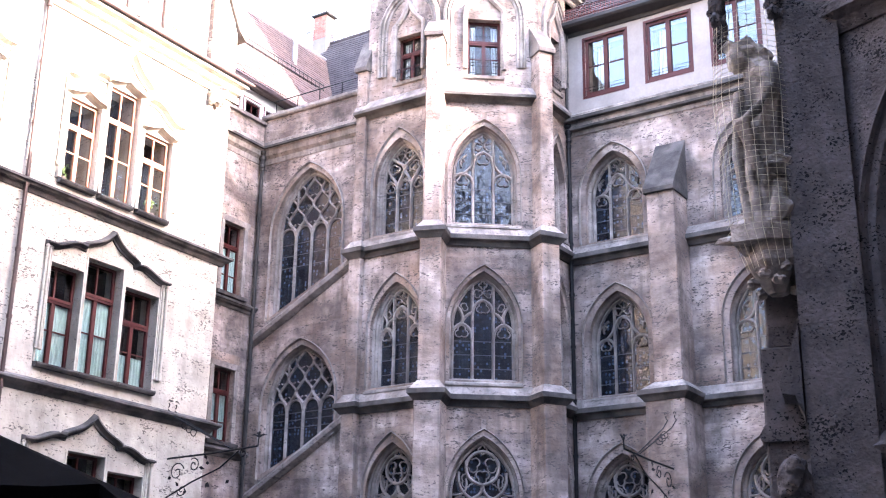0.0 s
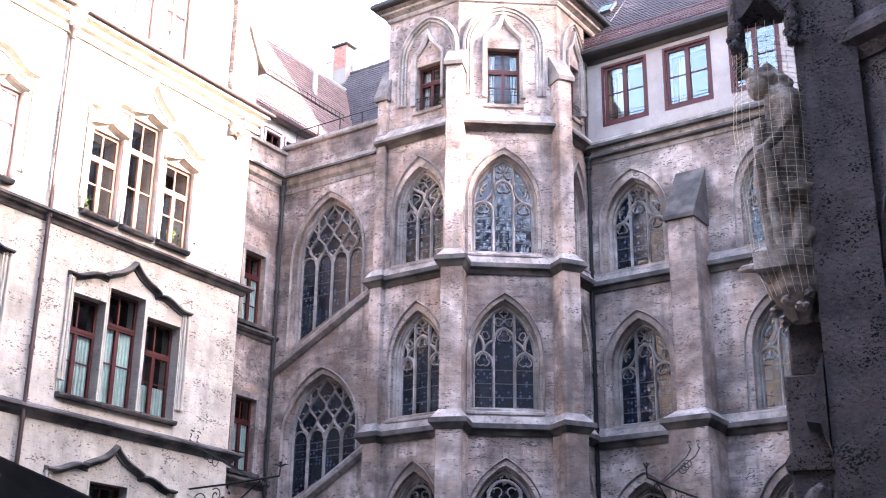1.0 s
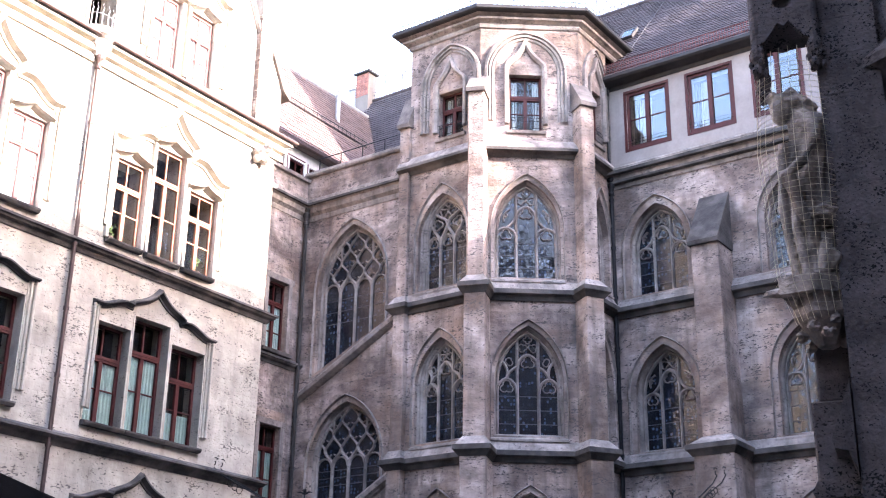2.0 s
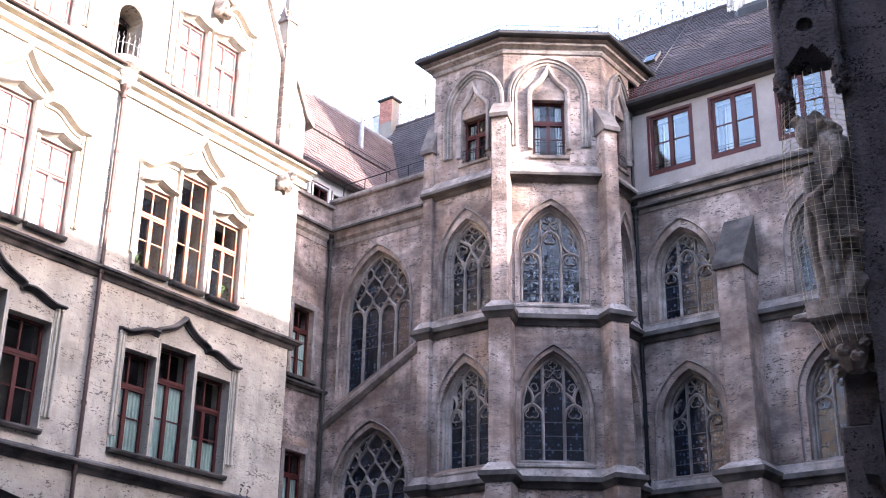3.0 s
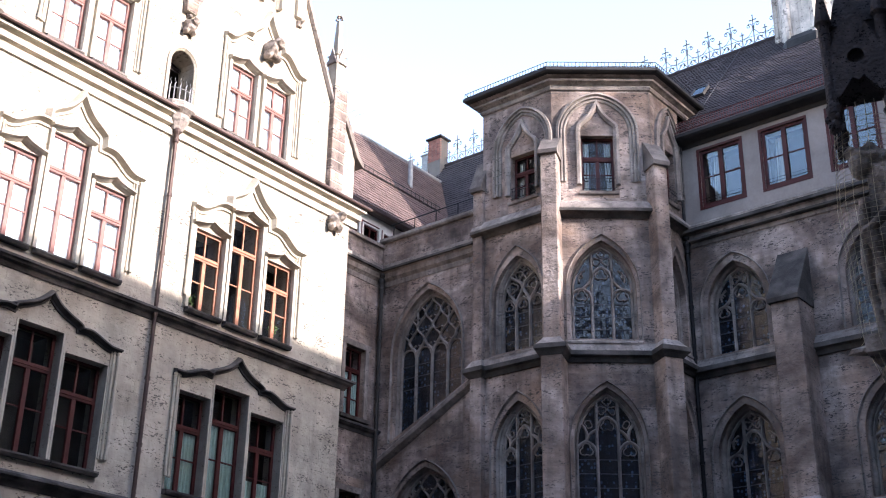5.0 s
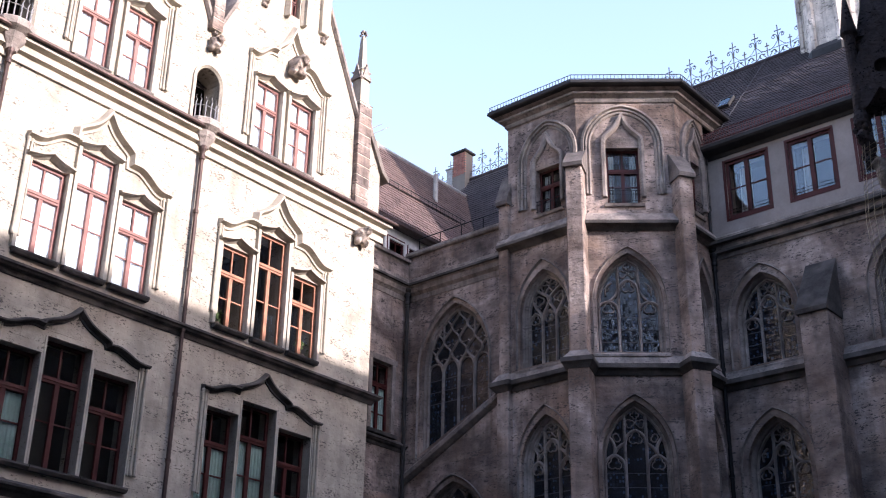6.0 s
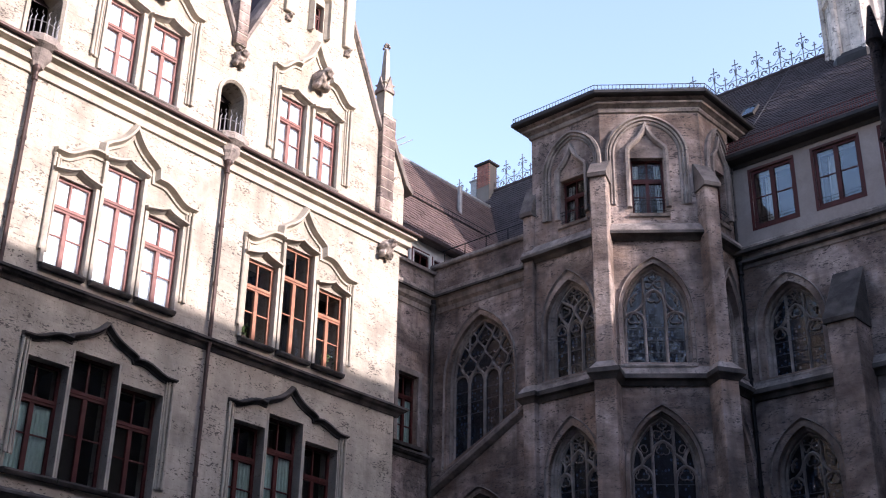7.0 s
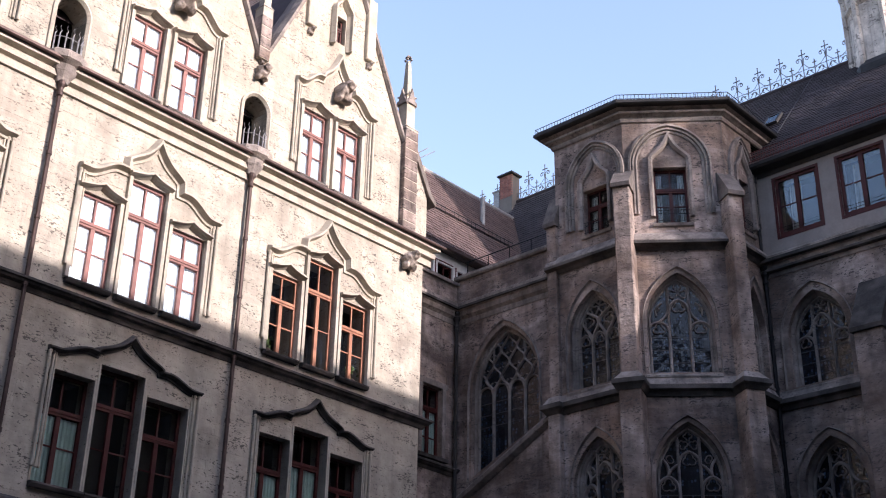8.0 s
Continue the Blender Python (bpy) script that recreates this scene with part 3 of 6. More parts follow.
def ogee(x0, z0, x1, z1, n=9):
    """A round shoulder, then a hollow that sweeps up to a steep tip."""
    return [(x0 + (x1 - x0) * t, z0 + (z1 - z0) * (0.24 * (1 - (1 - t) ** 4) + 0.76 * t ** 2.5)) for t in (i / n for i in range(n + 1))]


def wave(x0, z0, x1, z1, n=8):
    """A level S-curve."""
    return [(x0 + (x1 - x0) * t, z0 + (z1 - z0) * t * t * (3 - 2 * t)) for t in (i / n for i in range(n + 1))]


LIGHT_SHIFT = -0.09


def triple_window(name, m, c, sill, side, mid, rise, frame_mat, label, blind=None, lights=3, light_w=1.0, gap=1.22, net=None):
    """A group of lights under one stepped ogee label moulding, with stone posts and sills; net sets the painted
    sky-reflection sheet.
    """
    root = thing(name, m, label, "window", "casement groups", kind="structure")
    y = 0.26 if blind else 0.08
    hw = min(0.045, (gap - light_w) / 4 - 0.002)
    half = gap * (lights - 1) / 2
    for i in range(lights):
        x = c - half + gap * i + LIGHT_SHIFT
        top = mid if (lights == 3 and i == 1) else side
        timber_light(root, x - light_w / 2, x + light_w / 2, sill, top, y, frame_mat, 0.66 if top == side else 0.7, bars=(0.5,), blind=(blind[i] if blind else net), cloth=M_SKYSHEET if net else None, glass=M_DGLASS if blind else None)
        bm = bmesh.new()
        slab(bm, [(0.2, sill - 0.12), (-0.12, sill - 0.12), (-0.16, sill - 0.06), (-0.16, sill - 0.02), (0.2, sill + 0.03)], x - light_w / 2 - 0.04, x + light_w / 2 + 0.04)
        part("window_sill", bm, M_LEDGE if lights == 2 else M_SOOT_SHADE, root, "soot-dark stone sill")
        # chamfered stone posts and the ogee head over this light
        bm = bmesh.new()
        for s in (-1, 1):
            xe = x + s * (light_w / 2 + hw)
            box(bm, xe - hw, xe + hw, -0.02 if blind else -0.1, y + 0.06, sill, top)
            if blind:
                continue
            lathe(bm, [(0.03, sill + 0.05), (0.05, sill + 0.07), (0.05, sill + 0.14), (0.028, sill + 0.2), (0.028, top - 0.2), (0.045, top - 0.12), (0.03, top - 0.05)], (xe, -0.05, 0), 8)
        w = light_w / 2 + 0.1
        rise_l = ogee(x - w, top + 0.05, x, top + 0.24)
        if not blind:
            sweep(bm, rise_l + [(2 * x - a, b) for a, b in rise_l][::-1][1:], INNERP)
        part("light_surround", bm, M_TRIM_H, root)
    bm = bmesh.new()
    if blind:
        e = side + 0.36
        left = [(c - 1.95, e)] + wave(c - 1.74, e, c - 1.0, e + 0.22) + [(c - 0.82, e + 0.2)] + ogee(c - 0.8, e + 0.27, c, side + rise, 10)
        outer = 1.93
    elif lights == 3:
        e = side + 0.48
        st = mid + 0.46
        left = [(c - 1.95, e)] + wave(c - 1.7, e, c - 0.95, e + 0.38) + [(c - 0.74, e + 0.38)] + ogee(c - 0.72, st - 0.1, c, side + rise, 10)
        outer = 1.93
    else:
        e = side + 0.66
        left = [(c - 1.5, e)] + wave(c - 1.3, e, c - 0.7, e + 0.44) + [(c - 0.57, e + 0.45)] + ogee(c - 0.55, e + 0.55, c, side + rise, 10)
        outer = 1.48
    right = [(2 * c - a, b) for a, b in left][::-1]
    foot = sill + 0.3
    sweep(bm, left + right[1:], [(a * 0.7, b * 0.85) for a, b in HOODP] if blind else HOODP)
    # near-black on the two lower storeys, pale stone above
    part("label_moulding", bm, M_SOOT_SHADE if blind else M_TRIM_H, root, "stepped ogee label moulding")
    bm = bmesh.new()
    for s in (-1, 1):
        xe = c + s * (outer - 0.02)
        for d, rr, yy in ((0.0, 0.036, -0.06), (-0.1, 0.03, -0.04), (-0.17, 0.022, -0.02)):
            x = xe + s * d
            lathe(bm, [(rr, foot - 0.02), (rr * 1.3, foot), (rr * 1.3, foot + 0.1), (rr, foot + 0.18), (rr, e - 0.1), (rr * 1.4, e - 0.05), (rr, e)], (x, yy, 0), 8)
    part("colonnette", bm, M_TRIM_H, root)
    return root


# ---- the sunlit wing: facade with two gables ----
BAYS = [-3.72, -9.19, -14.66]
LIGHTS = [-1.22, 0.0, 1.22]
hall = thing("wall_west", F_HALL, "pale limestone facade with two steep gables, sunlit above and shaded below", "wall", kind="structure")
holes = []
for c in BAYS:
    for dx in LIGHTS:
        mid = dx == 0.0
        holes.append(rect(c + LIGHT_SHIFT + dx - 0.5, c + LIGHT_SHIFT + dx + 0.5, 12.36, 15.3 if mid else 14.52))
        holes.append(rect(c + LIGHT_SHIFT + dx - 0.56, c + LIGHT_SHIFT + dx + 0.56, 7.95, 10.74 if mid else 10.34))
        holes.append(rect(c + LIGHT_SHIFT + dx - 0.56, c + LIGHT_SHIFT + dx + 0.56, 3.4, 6.15 if mid else 5.85))
    for dx in (-0.625, 0.625):
        holes.append(rect(c + LIGHT_SHIFT + dx - 0.47, c + LIGHT_SHIFT + dx + 0.47, 17.52, 19.64))
NICHES = [-6.46, -11.93]
for x in NICHES:
    holes.append(arch(x, 0.38, 17.4, 18.7, 19.12, 5))
holes.append(rect(-3.92, -3.52, 22.3, 23.2))
holes.append(rect(-9.39, -8.99, 22.3, 23.2))
outline = [(-45, 0), (0, 0), (0, 19.0), (-0.35, 19.5), (-0.75, 20.0)]
for c in BAYS:
    outline += [(c + 2.62, 20.3), (c + 0.12, 25.9), (c - 0.12, 25.9), (c - 2.62, 20.3)]
outline += [(-18, 20.0), (-45, 20.0)]
bm = bmesh.new()
holed(bm, outline, holes, 0.0, 0.6)
part("wall", bm, M_HALL, hall)
bm = bmesh.new()
box(bm, -0.6, 0.0, 0.6, 3.1, 0, 17.3)
part("return_wall", bm, M_HALL, hall)


def course(name, m, x0, x1, prof, material, label, m0=0.0, m1=0.0):
    b = bmesh.new()
    slab(b, prof, x0, x1, m0, m1)
    o = part(name, b, material, None)
    o.matrix_world = m
    return tagged(o, label, "moulding", kind="structure")


def cprof(z, h, out, lip=0.06):
    """A weathered string course: sloping top, nosing, hollow below."""
    return [(0.05, z - h), (-0.03, z - h), (-out * 0.35, z - h * 0.72), (-out * 0.7, z - h * 0.62), (-out * 0.82, z - h * 0.5), (-out, z - h * 0.45), (-out, z - h * 0.3), (-0.02, z), (0.05, z)]


course("string_course", F_HALL, -45, 0.12, cprof(12.1, 0.36, 0.24), M_SOOT_SHADE, "dark weathered string course on the facade", m1=-1)
course("string_course", F_HALL, -45, 0.12, cprof(7.58, 0.34, 0.24), M_SOOT_SHADE, "dark weathered string course on the facade", m1=-1)
course("eaves_cornice", F_HALL, -45, 0.2, [(0.05, 16.6), (-0.07, 16.6), (-0.07, 16.78), (-0.03, 16.8), (-0.03, 16.83), (-0.15, 16.86), (-0.16, 17.0), (-0.1, 17.02), (-0.1, 17.06), (-0.26, 17.1), (-0.27, 17.2), (-0.03, 17.26), (0.05, 17.26)], M_TRIM_H, "pale moulded stone cornice below the gables", m1=-1)
course("flashing", F_HALL, -45, 0.22, [(0.0, 17.262), (-0.28, 17.2), (-0.34, 17.18), (-0.37, 17.21), (-0.37, 17.26), (-0.32, 17.31), (0.0, 17.46)], M_COPPER, "brown metal flashing on the cornice", m1=-1)

# upper frames get sun-lightened copies of the paint used on the shaded storeys
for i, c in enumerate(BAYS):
    triple_window("window_group", F_HALL, c, 12.36, 14.52, 15.3, 1.85, M_SUNFRAME if i == 0 else M_SUNWOOD, "three sunlit timber casements under a stepped ogee label", net=None if i == 0 else 2.0)
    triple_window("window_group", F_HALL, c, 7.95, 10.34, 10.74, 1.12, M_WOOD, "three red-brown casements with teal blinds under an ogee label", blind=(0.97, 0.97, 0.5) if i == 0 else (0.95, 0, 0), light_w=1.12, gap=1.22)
    triple_window("window_group", F_HALL, c, 3.4, 5.85, 6.15, 1.1, M_WOOD, "three dark casements under a near-black ogee label", blind=(0.3, 0.3, 0), light_w=1.12, gap=1.22)
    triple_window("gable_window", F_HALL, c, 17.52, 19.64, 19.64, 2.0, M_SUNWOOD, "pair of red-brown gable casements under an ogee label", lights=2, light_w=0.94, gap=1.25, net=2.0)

# ---- the link wall between the wing and the stair bay ----
link = thing("wall_link", F_LINK, "shaded limestone link wall with two narrow windows", "wall", kind="structure")
bm = bmesh.new()
holed(bm, [(-0.6, 0), (4.31, 0), (4.31, 18.1), (-0.6, 18.1)], [rect(2.75, 3.65, 12.2, 14.4), rect(2.75, 3.65, 7.75, 9.9)], 0.0, 0.5)
part("wall", bm, M_TOWER, link)
for z0, z1 in ((12.2, 14.4), (7.75, 9.9)):
    w = thing("narrow_window", F_LINK, "narrow red-brown casement with a teal blind in a stone frame", "window", "link windows", kind="structure")
    timber_light(w, 2.75, 3.65, z0, z1, 0.16, M_WOOD, 0.68, blind=0.95, glass=M_DGLASS)
    bm = bmesh.new()
    for p in ([(0.05, z0 - 0.02), (-0.05, z0 - 0.02), (-0.05, z1 + 0.1), (0.05, z1 + 0.1)],):
        slab(bm, p, 2.6, 2.75)
        slab(bm, p, 3.65, 3.8)
    slab(bm, [(0.05, z1), (-0.06, z1), (-0.1, z1 + 0.16), (0.05, z1 + 0.2)], 2.55, 3.85)
    part("window_frame", bm, M_TRIM, w)
    bm = bmesh.new()
    slab(bm, [(0.1, z0 - 0.14), (-0.15, z0 - 0.14), (-0.17, z0 - 0.04), (0.1, z0 + 0.02)], 2.55, 3.85)
    part("window_sill", bm, M_SOOT_SHADE, w)
course("string_course", F_LINK, -0.6, 4.31, cprof(12.05, 0.32, 0.2), M_SOOT_SHADE, "dark weathered string course on the link wall")
course("string_course", F_LINK, -0.6, 4.31, cprof(7.6, 0.32, 0.2), M_SOOT_SHADE, "dark weathered string course on the link wall")
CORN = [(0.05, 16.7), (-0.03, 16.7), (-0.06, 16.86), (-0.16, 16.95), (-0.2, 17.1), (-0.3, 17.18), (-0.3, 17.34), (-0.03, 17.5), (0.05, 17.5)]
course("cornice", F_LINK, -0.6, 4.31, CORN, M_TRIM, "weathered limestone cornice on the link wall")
course("cornice_drip", F_LINK, -0.6, 4.31, [(-0.1, 17.13), (-0.325, 17.15), (-0.325, 17.22), (-0.1, 17.2)], M_SOOT_SHADE, "near-black drip edge of the cornice, soot and shade in one colour")
course("coping", F_LINK, -0.6, 4.31, [(0.5, 18.1), (-0.1, 18.1), (-0.12, 18.2), (0.2, 18.36), (0.5, 18.3)], M_TRIM, "weathered parapet coping")

# ---- the stair wall and the canted bay ----
stair = thing("wall_stair", F_STAIR, "brownish limestone stair wall with stepped windows", "wall", kind="structure")
S_HOLES = [arch(2.05, 1.32, 11.6, 14.3, 16.25, 8, 12.85), arch(2.05, 1.32, 6.85, 8.85, 10.6, 8, 8.05)]
T_WIN = [(13.45, 15.1, 16.69, 16.3), (8.95, 10.6, 12.2, 11.85), (4.4, 6.05, 7.65, 7.3)]
T_C = 5.54
bm = bmesh.new()
holed(bm, [(0, 0), (4.2, 0), (4.2, 18.3), (0, 18.3)], S_HOLES, 0.0, 0.5)
part("wall", bm, M_TOWER, stair)
bay_side = thing("wall_bay_side", F_BAY, "warm-toned limestone side of the canted bay", "wall", kind="structure")
bm = bmesh.new()
holed(bm, [(4.28, 0), (6.87, 0), (6.87, 21.72), (4.28, 21.72)], [arch(T_C, 0.86, z0, zs, zai + 0.1, 8) for z0, zs, zao, zai in T_WIN] + [rect(5.36, 6.26, 18.2, 19.72)], 0.0, 0.5)
part("wall", bm, M_TOWER, bay_side)
gothic_window(F_STAIR, 2.05, 1.42, 1.24, 11.5, 14.3, 16.42, 16.16, "four", "tall four-light stair window with flowing tracery and a sloping sill", z0r=12.8, recess=0.24)
gothic_window(F_STAIR, 2.05, 1.42, 1.24, 6.75, 8.85, 10.78, 10.52, "four", "lower four-light stair window with flowing tracery and a sloping sill", z0r=7.98, recess=0.24)
for (z0, zs, zao, zai), st in zip(T_WIN, ("side", "mid", "net")):
    gothic_window(F_BAY, T_C, 0.95, 0.74, z0, zs, zao, zai, st, "three-light traceried window on the bay's warm side", recess=0.3)

front = thing("wall_front", F_FRONT, "grey limestone front of the canted bay", "wall", kind="structure")
C_WIN = [(13.5, 15.02, 16.7, 16.44), (8.98, 10.52, 12.25, 12.0), (4.4, 5.95, 7.65, 7.38)]
C_C = 3.82
bm = bmesh.new()
holed(bm, [(2.46, 0), (5.45, 0), (5.45, 21.72), (2.46, 21.72)], [arch(C_C, 0.95, z0, zs, zai + 0.1, 8) for z0, zs, zao, zai in C_WIN] + [rect(3.33, 4.31, 18.12, 20.0)], 0.0, 0.5)
part("wall", bm, M_TOWER, front)
for (z0, zs, zao, zai), st in zip(C_WIN, ("high", "mid", "net")):
    gothic_window(F_FRONT, C_C, 1.05, 0.88, z0, zs, zao, zai, st, "three-light traceried window with blue-grey leaded glass on the bay's front", recess=0.26)

flank = thing("wall_flank", F_FLANK, "narrow grey limestone flank of the canted bay", "wall", kind="structure")
bm = bmesh.new()
holed(bm, [(0, 0), (1.72, 0), (1.72, 21.72), (0, 21.72)], [arch(1.0, 0.5, z0, zs, zai, 8) for z0, zs, zao, zai in C_WIN] + [rect(0.6, 1.3, 18.15, 19.9)], 0.0, 0.5)
part("wall", bm, M_TOWER, flank)
for (z0, zs, zao, zai) in C_WIN:
    gothic_window(F_FLANK, 1.0, 0.62, 0.46, z0, zs, zao, zai, "mid", "narrow traceried window on the bay's flank", recess=0.3)

court = thing("wall_north", F_COURT, "grey limestone court wall with pointed windows and a plain top storey", "wall", kind="structure")
B_WIN = [(13.38, 14.85, 16.39, 16.05), (8.82, 10.45, 12.03, 11.72), (4.3, 5.9, 7.45, 7.1)]
B_C = [1.45, 5.6, 9.8]
B_TOP = [(0.66, 2.02), (2.7, 4.06), (4.76, 6.12), (6.82, 8.18), (8.88, 10.2)]
bm = bmesh.new()
holed(bm, [(0, 0), (16, 0), (16, 20.35), (0, 20.35)], [arch(c, 0.9, z0, zs, zai + 0.1, 8) for c in B_C for z0, zs, zao, zai in B_WIN] + [rect(a, b, 18.08, 19.98) for a, b in B_TOP], 0.0, 0.5)
part("wall", bm, M_TOWER, court)
bm = bmesh.new()
holed(bm, [(0.03, 17.5), (16, 17.5), (16, 20.3), (0.03, 20.3)], [rect(a, b, 18.08, 19.98) for a, b in B_TOP], -0.014, -0.004)
part("plaster_face", bm, M_PLASTER, court, "smooth pale grey plaster")
for c in B_C:
    for (z0, zs, zao, zai), st in zip(B_WIN, ("high", "high", "net")):
        gothic_window(F_COURT, c, 1.08, 0.83, z0, zs, zao, zai, st, "three-light traceried window with dark leaded glass in the court wall", recess=0.36)

# ---- string courses and cornices of the bay and the court wall ----
def ledge(z, out=0.2):
    """A deep weathered ledge: long sloping top, dark nosing."""
    return [(0.05, z - 0.18), (-0.04, z - 0.18), (-out * 0.6, z - 0.06), (-out, z - 0.02), (-out, z + 0.08), (-0.05, z + 0.36), (0.05, z + 0.4)]


DARK_L, BAND_L = "dark weathered stone ledge round the canted bay", "sooty moulded ledge along the court wall"
NOSE = lambda z, out=0.2: [(0.0, z - 0.2), (-0.06, z - 0.2), (-out * 0.62, z - 0.08), (-out - 0.04, z - 0.04), (-out - 0.04, z + 0.09), (-out + 0.04, z + 0.12), (0.0, z + 0.02)]
# dark strips that paint the shade under the ledges along with their soot
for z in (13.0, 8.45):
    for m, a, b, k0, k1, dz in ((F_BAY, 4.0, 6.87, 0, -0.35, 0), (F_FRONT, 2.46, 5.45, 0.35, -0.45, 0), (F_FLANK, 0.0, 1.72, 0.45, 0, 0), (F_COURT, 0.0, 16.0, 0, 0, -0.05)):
        course("ledge_nosing", m, a, b, NOSE(z + dz), M_SOOT_SHADE, "near-black nosing under the ledge, soot and shade in one colour", m0=k0, m1=k1)
    course("string_course", F_BAY, 4.0, 6.87, ledge(z), M_TRIM, DARK_L, m1=-0.35)
    course("string_course", F_FRONT, 2.46, 5.45, ledge(z), M_TRIM, DARK_L, m0=0.35, m1=-0.45)
    course("string_course", F_FLANK, 0.0, 1.72, ledge(z), M_TRIM, DARK_L, m0=0.45)
    course("string_course", F_COURT, 0.0, 16.0, ledge(z - 0.05), M_TRIM, BAND_L)
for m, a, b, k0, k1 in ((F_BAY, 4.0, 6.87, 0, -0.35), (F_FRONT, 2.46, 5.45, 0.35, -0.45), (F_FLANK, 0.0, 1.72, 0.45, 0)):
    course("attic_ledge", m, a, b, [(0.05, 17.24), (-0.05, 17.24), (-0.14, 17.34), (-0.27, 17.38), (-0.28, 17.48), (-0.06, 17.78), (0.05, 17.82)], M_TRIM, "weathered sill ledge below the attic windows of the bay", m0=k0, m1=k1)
    course("ledge_nosing", m, a, b, [(-0.04, 17.22), (-0.14, 17.31), (-0.3, 17.36), (-0.3, 17.44), (-0.04, 17.4)], M_SOOT_SHADE, "near-black nosing under the attic ledge, soot and shade in one colour", m0=k0, m1=k1)
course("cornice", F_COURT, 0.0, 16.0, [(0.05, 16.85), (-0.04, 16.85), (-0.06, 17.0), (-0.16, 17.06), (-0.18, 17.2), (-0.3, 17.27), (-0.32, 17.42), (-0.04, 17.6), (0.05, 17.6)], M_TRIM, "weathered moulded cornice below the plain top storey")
course("cornice_drip", F_COURT, 0.0, 16.0, [(-0.1, 17.21), (-0.345, 17.24), (-0.345, 17.34), (-0.1, 17.3)], M_SOOT_SHADE, "near-black drip edge of the cornice, soot and shade in one colour")
course("cornice_drip", F_COURT, 0.0, 16.0, [(-0.03, 16.97), (-0.19, 17.0), (-0.19, 17.07), (-0.03, 17.05)], M_SOOT_SHADE, "near-black lower moulding of the cornice, soot and shade in one colour")
course("cornice_drip", F_STAIR, 0.0, 4.0, [(-0.1, 17.13), (-0.325, 17.15), (-0.325, 17.22), (-0.1, 17.2)], M_SOOT_SHADE, "near-black drip edge of the cornice, soot and shade in one colour")
course("cornice", F_STAIR, 0.0, 4.0, CORN, M_TRIM, "weathered limestone cornice of the stair wall")
course("coping", F_STAIR, 0.0, 4.0, [(0.5, 18.28), (-0.08, 18.28), (-0.12, 18.34), (-0.1, 18.44), (0.2, 18.54), (0.5, 18.5)], M_TRIM, "weathered parapet coping on the stair wall")


def rake(x0, z0, x1, z1, label):
    b = bmesh.new()
    loft(b, [[(x, y, z + dz) for y, dz in ((0.05, -0.2), (-0.04, -0.2), (-0.18, -0.1), (-0.2, 0.02), (-0.03, 0.2), (0.05, 0.24))] for x, z in ((x0, z0), (x1, z1))], True, True)
    o = part("raking_course", b, M_TRIM, None)
    o.matrix_world = F_STAIR
    tagged(o, label, "moulding", kind="structure")


rake(0.1, 10.9, 3.95, 12.92, "raking dark ledge that follows the stair")
rake(0.1, 6.1, 3.95, 8.3, "raking dark ledge that follows the lower stair")


# ---- buttresses ----
def buttress(m, w, out, top, cap_rise, label, steps=(13.0, 8.45), foot=0.12, back=0.5, cap_mat=None):
    """A shaft with ledges that step out downwards and a steep weathered cap."""
    root = thing("buttress", m, label, "buttress", "buttresses", kind="structure")
    zs = [top] + list(steps) + [0]
    for i in range(len(zs) - 1):
        g = foot * i
        b = bmesh.new()
        bevel_box(b, -w / 2 - g * 0.5, w / 2 + g * 0.5, -out - g, back, zs[i + 1], zs[i] - (0.18 if i else 0), 0.025)
        part("shaft", b, M_TOWER, root)
    for i, z in enumerate(steps):
        g = foot * (i + 1)
        b = bmesh.new()
        e, o = w / 2 + g * 0.5, out + g
        lo = [(-e, -o, z - 0.18), (e, -o, z - 0.18), (e, back, z - 0.18), (-e, back, z - 0.18)]
        a = [(-e - 0.12, -o - 0.14, z - 0.02), (e + 0.12, -o - 0.14, z - 0.02), (e + 0.12, back, z - 0.02), (-e - 0.12, back, z - 0.02)]
        a2 = [(x, y, z + 0.08) for x, y, _ in a]
        e2, o2 = w / 2 + foot * i * 0.5, out + foot * i
        hi = [(-e2, -o2, z + 0.36), (e2, -o2, z + 0.36), (e2, back, z + 0.36), (-e2, back, z + 0.36)]
        loft(b, [lo, a, a2, hi], True, True)
        part("ledge", b, M_TRIM, root, "weathered sloping ledge")
        # strip below the ledge: its soot and its shade in the same near-black
        b = bmesh.new()
        loft(b, [[(-e - k, -o - k * 1.15, zz), (e + k, -o - k * 1.15, zz), (e + k, back - 0.1, zz), (-e - k, back - 0.1, zz)] for k, zz in ((0.02, z - 0.2), (0.09, z - 0.1), (0.155, z - 0.04), (0.155, z + 0.09), (0.1, z + 0.11))], True, True)
        part("nosing", b, M_SOOT_SHADE, root, "near-black nosing, soot and shade in one colour")
    b = bmesh.new()
    e = w / 2 + 0.05
    loft(b, [[(x, -out - 0.1, top - 0.12), (x, -out - 0.12, top), (x, 0.0, top + cap_rise), (x, back, top + cap_rise), (x, back, top - 0.12)] for x in (-e, e)], True, True)
    part("cap", b, cap_mat or M_LEDGE, root, "steep weathered stone cap")
    return root


buttress(wall_frame(2.46, 32.5, 106), 0.48, 0.6, 19.2, 0.75, "slender corner buttress of the bay with a steep cap")
buttress(wall_frame(5.43, 32.48, 70), 0.44, 0.46, 18.9, 0.85, "slender corner buttress of the bay with a steep cap")
buttress(F_STAIR @ pose(4.18, 0, 0), 0.36, 0.3, 18.95, 1.05, "thin buttress between the stair wall and the bay", foot=0.06)
